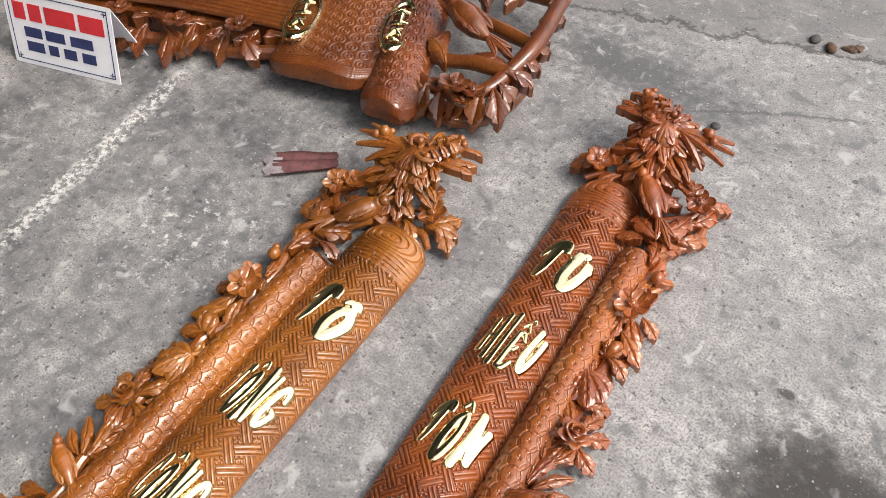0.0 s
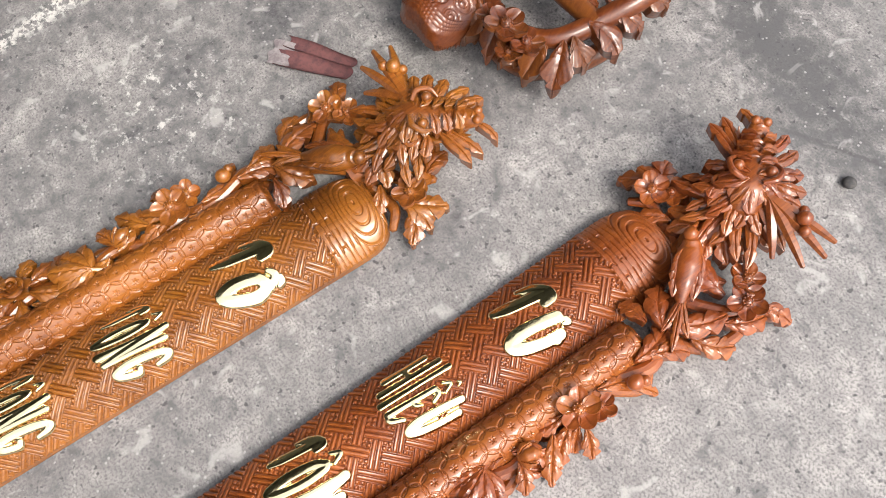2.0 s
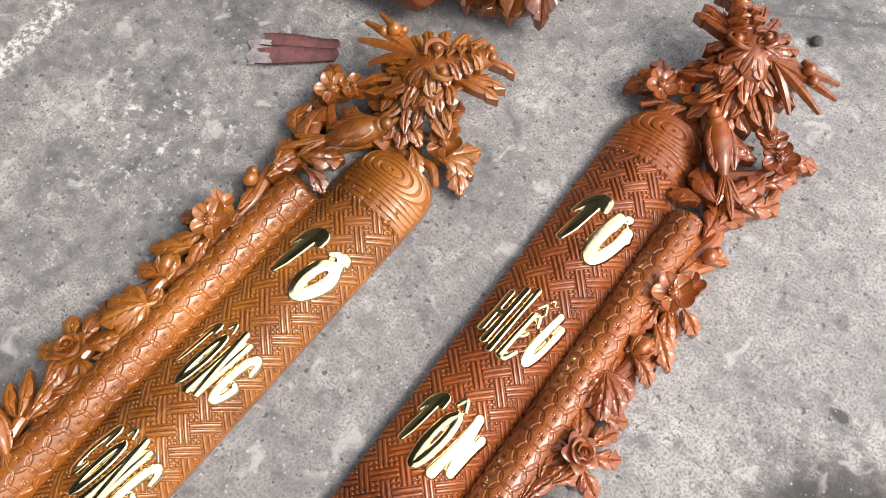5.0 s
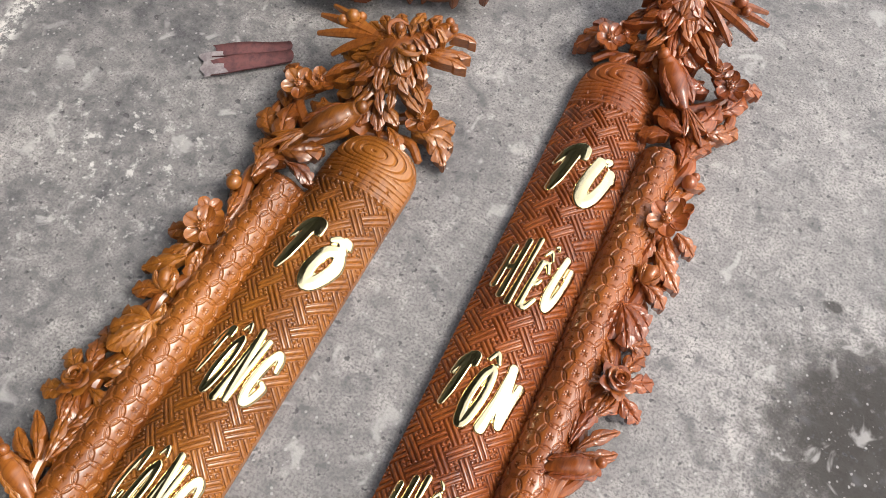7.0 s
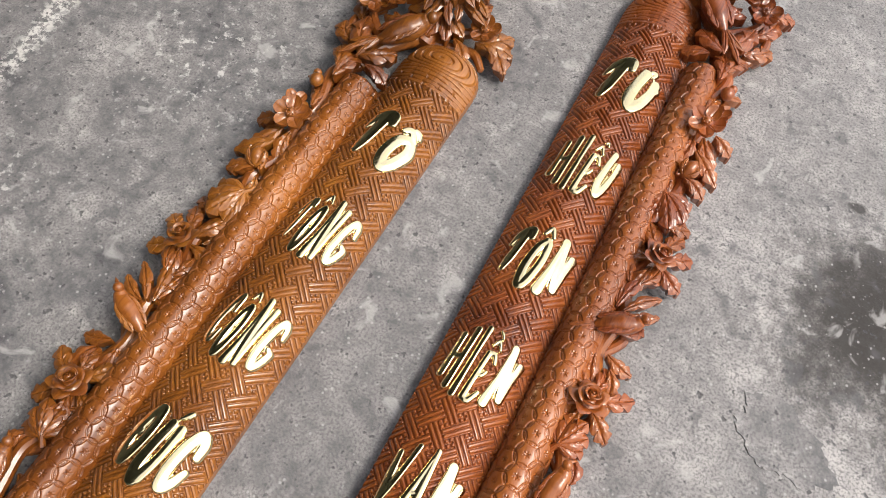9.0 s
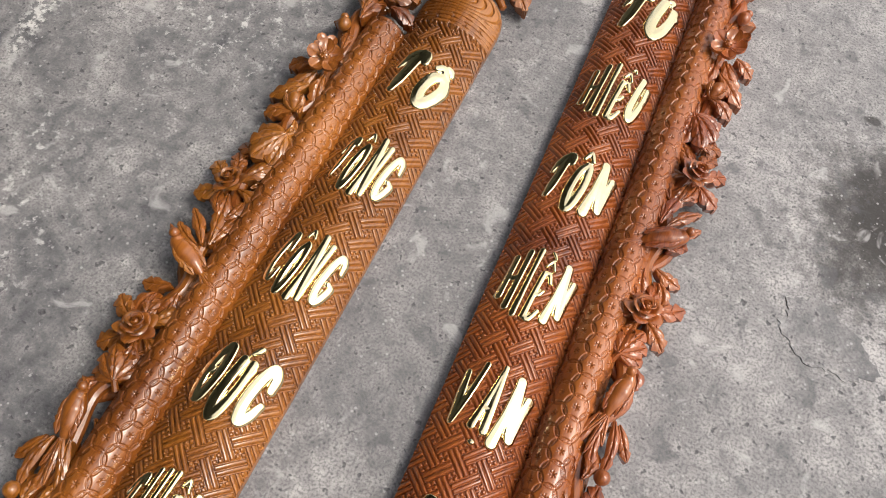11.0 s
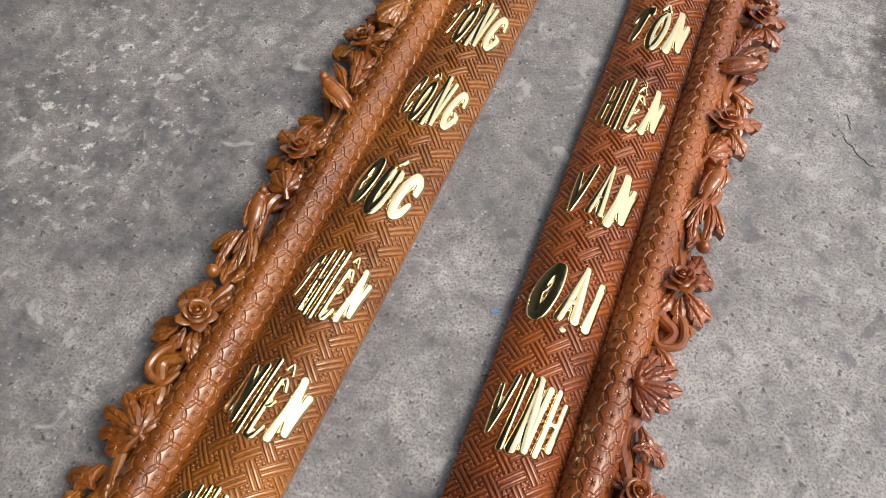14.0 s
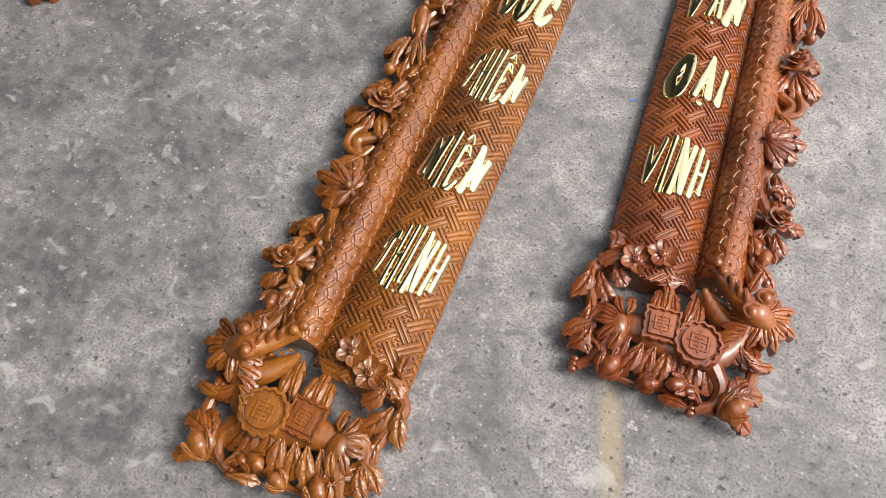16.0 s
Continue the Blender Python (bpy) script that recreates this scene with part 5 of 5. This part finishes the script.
    for c, ang, ln, w, z0, z1 in (
        ((0.380, -0.041), -70, 0.043, 0.040, 0.075, 0.045), ((0.360, -0.046), -95, 0.037, 0.036, 0.070, 0.035), ((0.330, -0.046), -110, 0.034, 0.034, 0.070, 0.030), ((0.300, -0.045), -100, 0.034, 0.030, 0.070, 0.030),
        ((0.270, -0.040), -100, 0.037, 0.032, 0.066, 0.035), ((0.250, -0.035), -60, 0.037, 0.030, 0.066, 0.040), ((0.388, -0.033), -30, 0.026, 0.034, 0.080, 0.060), ((0.393, -0.010), 0, 0.041, 0.034, 0.085, 0.065),
        ((0.403, 0.020), 10, 0.038, 0.034, 0.088, 0.070), ((0.413, 0.050), 25, 0.041, 0.034, 0.092, 0.075), ((0.418, 0.090), 0, 0.030, 0.028, 0.094, 0.080), ((0.428, 0.120), 40, 0.045, 0.034, 0.094, 0.085), ((0.438, 0.170), 60, 0.060, 0.036, 0.094, 0.090),
        ((0.388, 0.020), 160, 0.053, 0.034, 0.080, 0.070), ((0.290, 0.010), 120, 0.060, 0.034, 0.070, 0.075), ((0.260, 0.030), 80, 0.060, 0.034, 0.060, 0.070), ((0.330, 0.170), 100, 0.080, 0.040, 0.075, 0.080), ((0.360, 0.180), 60, 0.070, 0.036, 0.075, 0.085),
        ((0.270, 0.180), 130, 0.060, 0.040, 0.070, 0.075), ((0.380, 0.240), 80, 0.080, 0.044, 0.075, 0.09), ((0.280, 0.270), 100, 0.080, 0.05, 0.075, 0.09), ((0.340, 0.290), 40, 0.080, 0.05, 0.075, 0.09),
        ((0.360, -0.050), -150, 0.031, 0.03, 0.05, 0.03), ((0.310, -0.052), -40, 0.031, 0.03, 0.045, 0.03), ((0.255, -0.044), -130, 0.031, 0.03, 0.05, 0.03)):
        put("leaf", leaf, c, ang, ln * 1.15, w, z0, z1, curl=rnd.uniform(-0.6, 0.6), teeth=3, drop=0.020, veins=6, off=OFF)
    # carving along the near edge of the far wing
    put("branch", lambda s: s.tube([(-0.04, 0.075, 0.020), (-0.12, 0.060, 0.024), (-0.20, 0.075, 0.024), (-0.29, 0.065, 0.024), (-0.40, 0.090, 0.024), (-0.52, 0.080, 0.024)], [0.014, 0.013, 0.012, 0.012, 0.012], 10, 6))
    for k in range(26):
        a = -0.06 - 0.017 * k
        put("leaf", leaf, (a, 0.075 + 0.02 * math.sin(k * 1.7)), rnd.uniform(-150, -30) if k % 3 else rnd.uniform(40, 140), rnd.uniform(0.040, 0.060), rnd.uniform(0.026, 0.036), 0.05, 0.030, curl=rnd.uniform(-0.8, 0.8), teeth=5, drop=0.020)
    for a, b in ((-0.10, 0.070), (-0.21, 0.062), (-0.33, 0.075)):
        flower((a, b, 0.060), 0.024, (-10, 0), 20)
    return top


plaque()


# ---- small things ----
def tent_sign():
    """A folded card standing like a tent: printed front, plain back."""
    L, D, H = 0.222, 0.088, 0.128
    top = new("tent_sign")
    top.matrix_world = pose(-0.933, 0.532, 0.001, 0, 0, 14.7)
    tagged(top, "white folded card sign with red and navy print, standing on concrete", "sign")
    s = Shape()
    t = 0.0012
    V = [(x, y, z) for x in (0, L) for y, z in ((0, 0), (D / 2, H), (D, 0), (D - 2 * t, 0), (D / 2, H - 3 * t), (2 * t, 0))]
    s.add(V, [(0, 6, 7, 1), (1, 7, 8, 2), (2, 8, 9, 3), (3, 9, 10, 4), (4, 10, 11, 5), (5, 11, 6, 0), (0, 1, 4, 5), (1, 2, 3, 4), (6, 11, 10, 7), (7, 10, 9, 8)])
    part("card", s, CARD, top, smooth=False)
    face = math.hypot(D / 2, H)

    def strip(x0, x1, y0, y1, mat, name):
        s = Shape()
        q = lambda x, y: (x, D / 2 * y / face - 0.0008, H * y / face + 0.0003)
        s.add([q(x0, y0), q(x1, y0), q(x1, y1), q(x0, y1), *(tuple(np.add(q(x, y), (0, 0.0006, -0.0002))) for x, y in ((x0, y0), (x1, y0), (x1, y1), (x0, y1)))], [(0, 1, 2, 3), (4, 7, 6, 5), (0, 4, 5, 1), (1, 5, 6, 2), (2, 6, 7, 3), (3, 7, 4, 0)])
        part(name, s, mat, top, smooth=False)

    e, w = 0.008, 0.0014
    for x0, x1, y0, y1 in ((e, L - e, e, e + w), (e, L - e, face - e - w, face - e), (e, e + w, e, face - e), (L - e - w, L - e, e, face - e)):
        strip(x0, x1, y0, y1, BLUE_INK, "border_line")
    for cx in (e + 0.006, L - e - 0.006):
        for cy in (e + 0.006, face - e - 0.006):
            strip(cx - 0.005, cx + 0.005, cy - 0.0007, cy + 0.0007, BLUE_INK, "corner_mark")
            strip(cx - 0.0007, cx + 0.0007, cy - 0.005, cy + 0.005, BLUE_INK, "corner_mark")
    for x0, x1 in ((0.018, 0.042), (0.050, 0.076), (0.084, 0.146), (0.154, 0.204)):
        strip(x0, x1, 0.082, 0.112, RED_INK, "red_bar")
    for row, y in ((((0.034, 0.070), (0.078, 0.118), (0.130, 0.176)), 0.052), (((0.034, 0.070), (0.080, 0.100), (0.112, 0.138), (0.150, 0.178)), 0.026)):
        for x0, x1 in row:
            strip(x0, x1, y, y + 0.018, BLUE_INK, "navy_bar")


tent_sign()


def sandpaper(m, length, width, curl, label):
    s = Shape()
    a, b = np.linspace(0, length, 24), np.linspace(-1, 1, 15)
    A, B = np.meshgrid(a, b, indexing="ij")
    th = B * curl
    R = width / (2 * curl)
    P = np.stack([A + 0.003 * np.sin(B * 3), R * np.sin(th) * (1 + 0.15 * np.sin(A * 50)), 0.0015 + R * (1 - np.cos(th)) + 0.002 * np.sin(A * 40) ** 2], -1)
    s.solid(P, 0.0012)
    ob = part("sandpaper_scrap", s, SANDPAPER, None)
    ob.matrix_world = m
    return tagged(ob, label, "sandpaper", "scraps of sandpaper")


sandpaper(pose(-0.352, 0.576, 0.001, 0, 0, 40), 0.102, 0.030, 1.3, "folded scrap of worn dark red sandpaper on concrete")
sandpaper(pose(-0.366, 0.600, 0.001, 4, 0, 34), 0.098, 0.026, 1.6, "rolled scrap of worn dark red sandpaper on concrete")
s = Shape()
a, b = np.meshgrid(np.linspace(0, 0.030, 10), np.linspace(-0.019, 0.019, 10), indexing="ij")
s.solid(np.stack([a + 0.003 * np.sin(b * 300), b, 0.0045 + 0.002 * np.sin(a * 90)], -1), 0.0008)
ob = part("paper_flap", s, SAND_EDGE, None)
ob.matrix_world = pose(-0.368, 0.576, 0.0, 0, 0, 38)
tagged(ob, "grey worn sandpaper flap lying under the rolled scraps", "sandpaper", "scraps of sandpaper")


def stone(name, c, r, mat, label, category, seed):
    s = Shape()
    s.ball((0, 0, 0), r, 9, 12)
    rn = np.random.RandomState(seed)
    s.v[0] = s.v[0] * (1 + 0.12 * np.sin(s.v[0] / r[0] * 2.3 + rn.rand(3) * 6).sum(1, keepdims=True) / 2)
    ob = part(name, s, mat, None)
    ob.matrix_world = pose(c[0], c[1], r[2] * 0.75, 0, 0, seed * 40)
    return tagged(ob, label, category)


stone("pebble", (0.190, 1.054), (0.009, 0.0075, 0.006), STONE, "small dark grey pebble lying on concrete", "pebble", 1)
stone("pebble", (0.255, 1.372), (0.013, 0.010, 0.006), STONE, "dark lump of stone beside the slab edge", "pebble", 2)
stone("pebble", (0.285, 1.362), (0.015, 0.009, 0.006), DRY_LEAF, "brownish lump of rubble beside the slab edge", "pebble", 3)
s = Shape()
leaf(s, (0, 0), 20, 0.040, 0.022, 0.003, 0.006, curl=0.6, drop=0.0015)
ob = part("dry_leaf", s, DRY_LEAF, None)
ob.matrix_world = pose(0.30, 1.375, 0)
tagged(ob, "small curled dry brown leaf on the ground", "leaf")
s = Shape()
box(s, -0.005, 0.005, -0.002, 0.002, 0.0003, 0.0015)
ob = part("plastic_chip", s, CHIP, None, smooth=False)
ob.matrix_world = pose(0.084, -0.100, 0, 0, 0, 35)
tagged(ob, "tiny blue plastic chip on concrete", "chip")


def carved_ornament():
    """The end of a carved spray: a branch, a broad leaf, side leaves and berries."""
    top = new("carved_ornament")
    top.matrix_world = pose(-0.73, -0.17, 0.0)
    tagged(top, "reddish-brown lacquered carved wooden leaf spray on concrete", "wood carving")

    def put(name, fn, *a, **k):
        s = Shape()
        fn(s, *a, **k)
        part(name, s, WOOD_B, top)

    put("branch", lambda s: s.tube([(-0.16, 0.10, 0.014), (-0.09, 0.05, 0.016), (-0.04, 0.00, 0.016), (-0.01, -0.035, 0.014)], [0.014, 0.013, 0.011, 0.008], 12, 6))
    put("branch", lambda s: s.tube([(-0.04, 0.00, 0.013), (-0.045, -0.04, 0.014), (-0.02, -0.055, 0.013)], [0.010, 0.009, 0.007], 10, 5))
    put("branch", lambda s: s.tube([(-0.09, 0.05, 0.013), (-0.05, 0.10, 0.014), (0.0, 0.105, 0.014)], [0.011, 0.009, 0.007], 10, 5))
    put("leaf", leaf, (-0.022, -0.045), 72, 0.135, 0.062, 0.026, 0.022, curl=0.5, teeth=5, drop=0.022, veins=5)
    put("leaf", leaf, (-0.045, 0.01), 95, 0.10, 0.045, 0.026, 0.020, curl=0.6, teeth=5, drop=0.020, veins=5)
    put("leaf", leaf, (-0.06, -0.02), -135, 0.075, 0.036, 0.024, 0.014, curl=0.5, teeth=4, drop=0.014)
    put("leaf", fan_leaf, (-0.02, -0.045), -100, 0.040, 0.018, 60, 3, 0.018)
    for c, r in (((0.022, -0.034), 0.016), ((0.004, 0.108), 0.015), ((-0.002, -0.052), 0.011)):
        put("berry", lambda s: (s.ball((c[0], c[1], r * 0.98), (r, r, r), 10, 16), s.ball((c[0] - 0.003, c[1], r * 1.9), r * 0.34, 6, 10)))


carved_ornament()
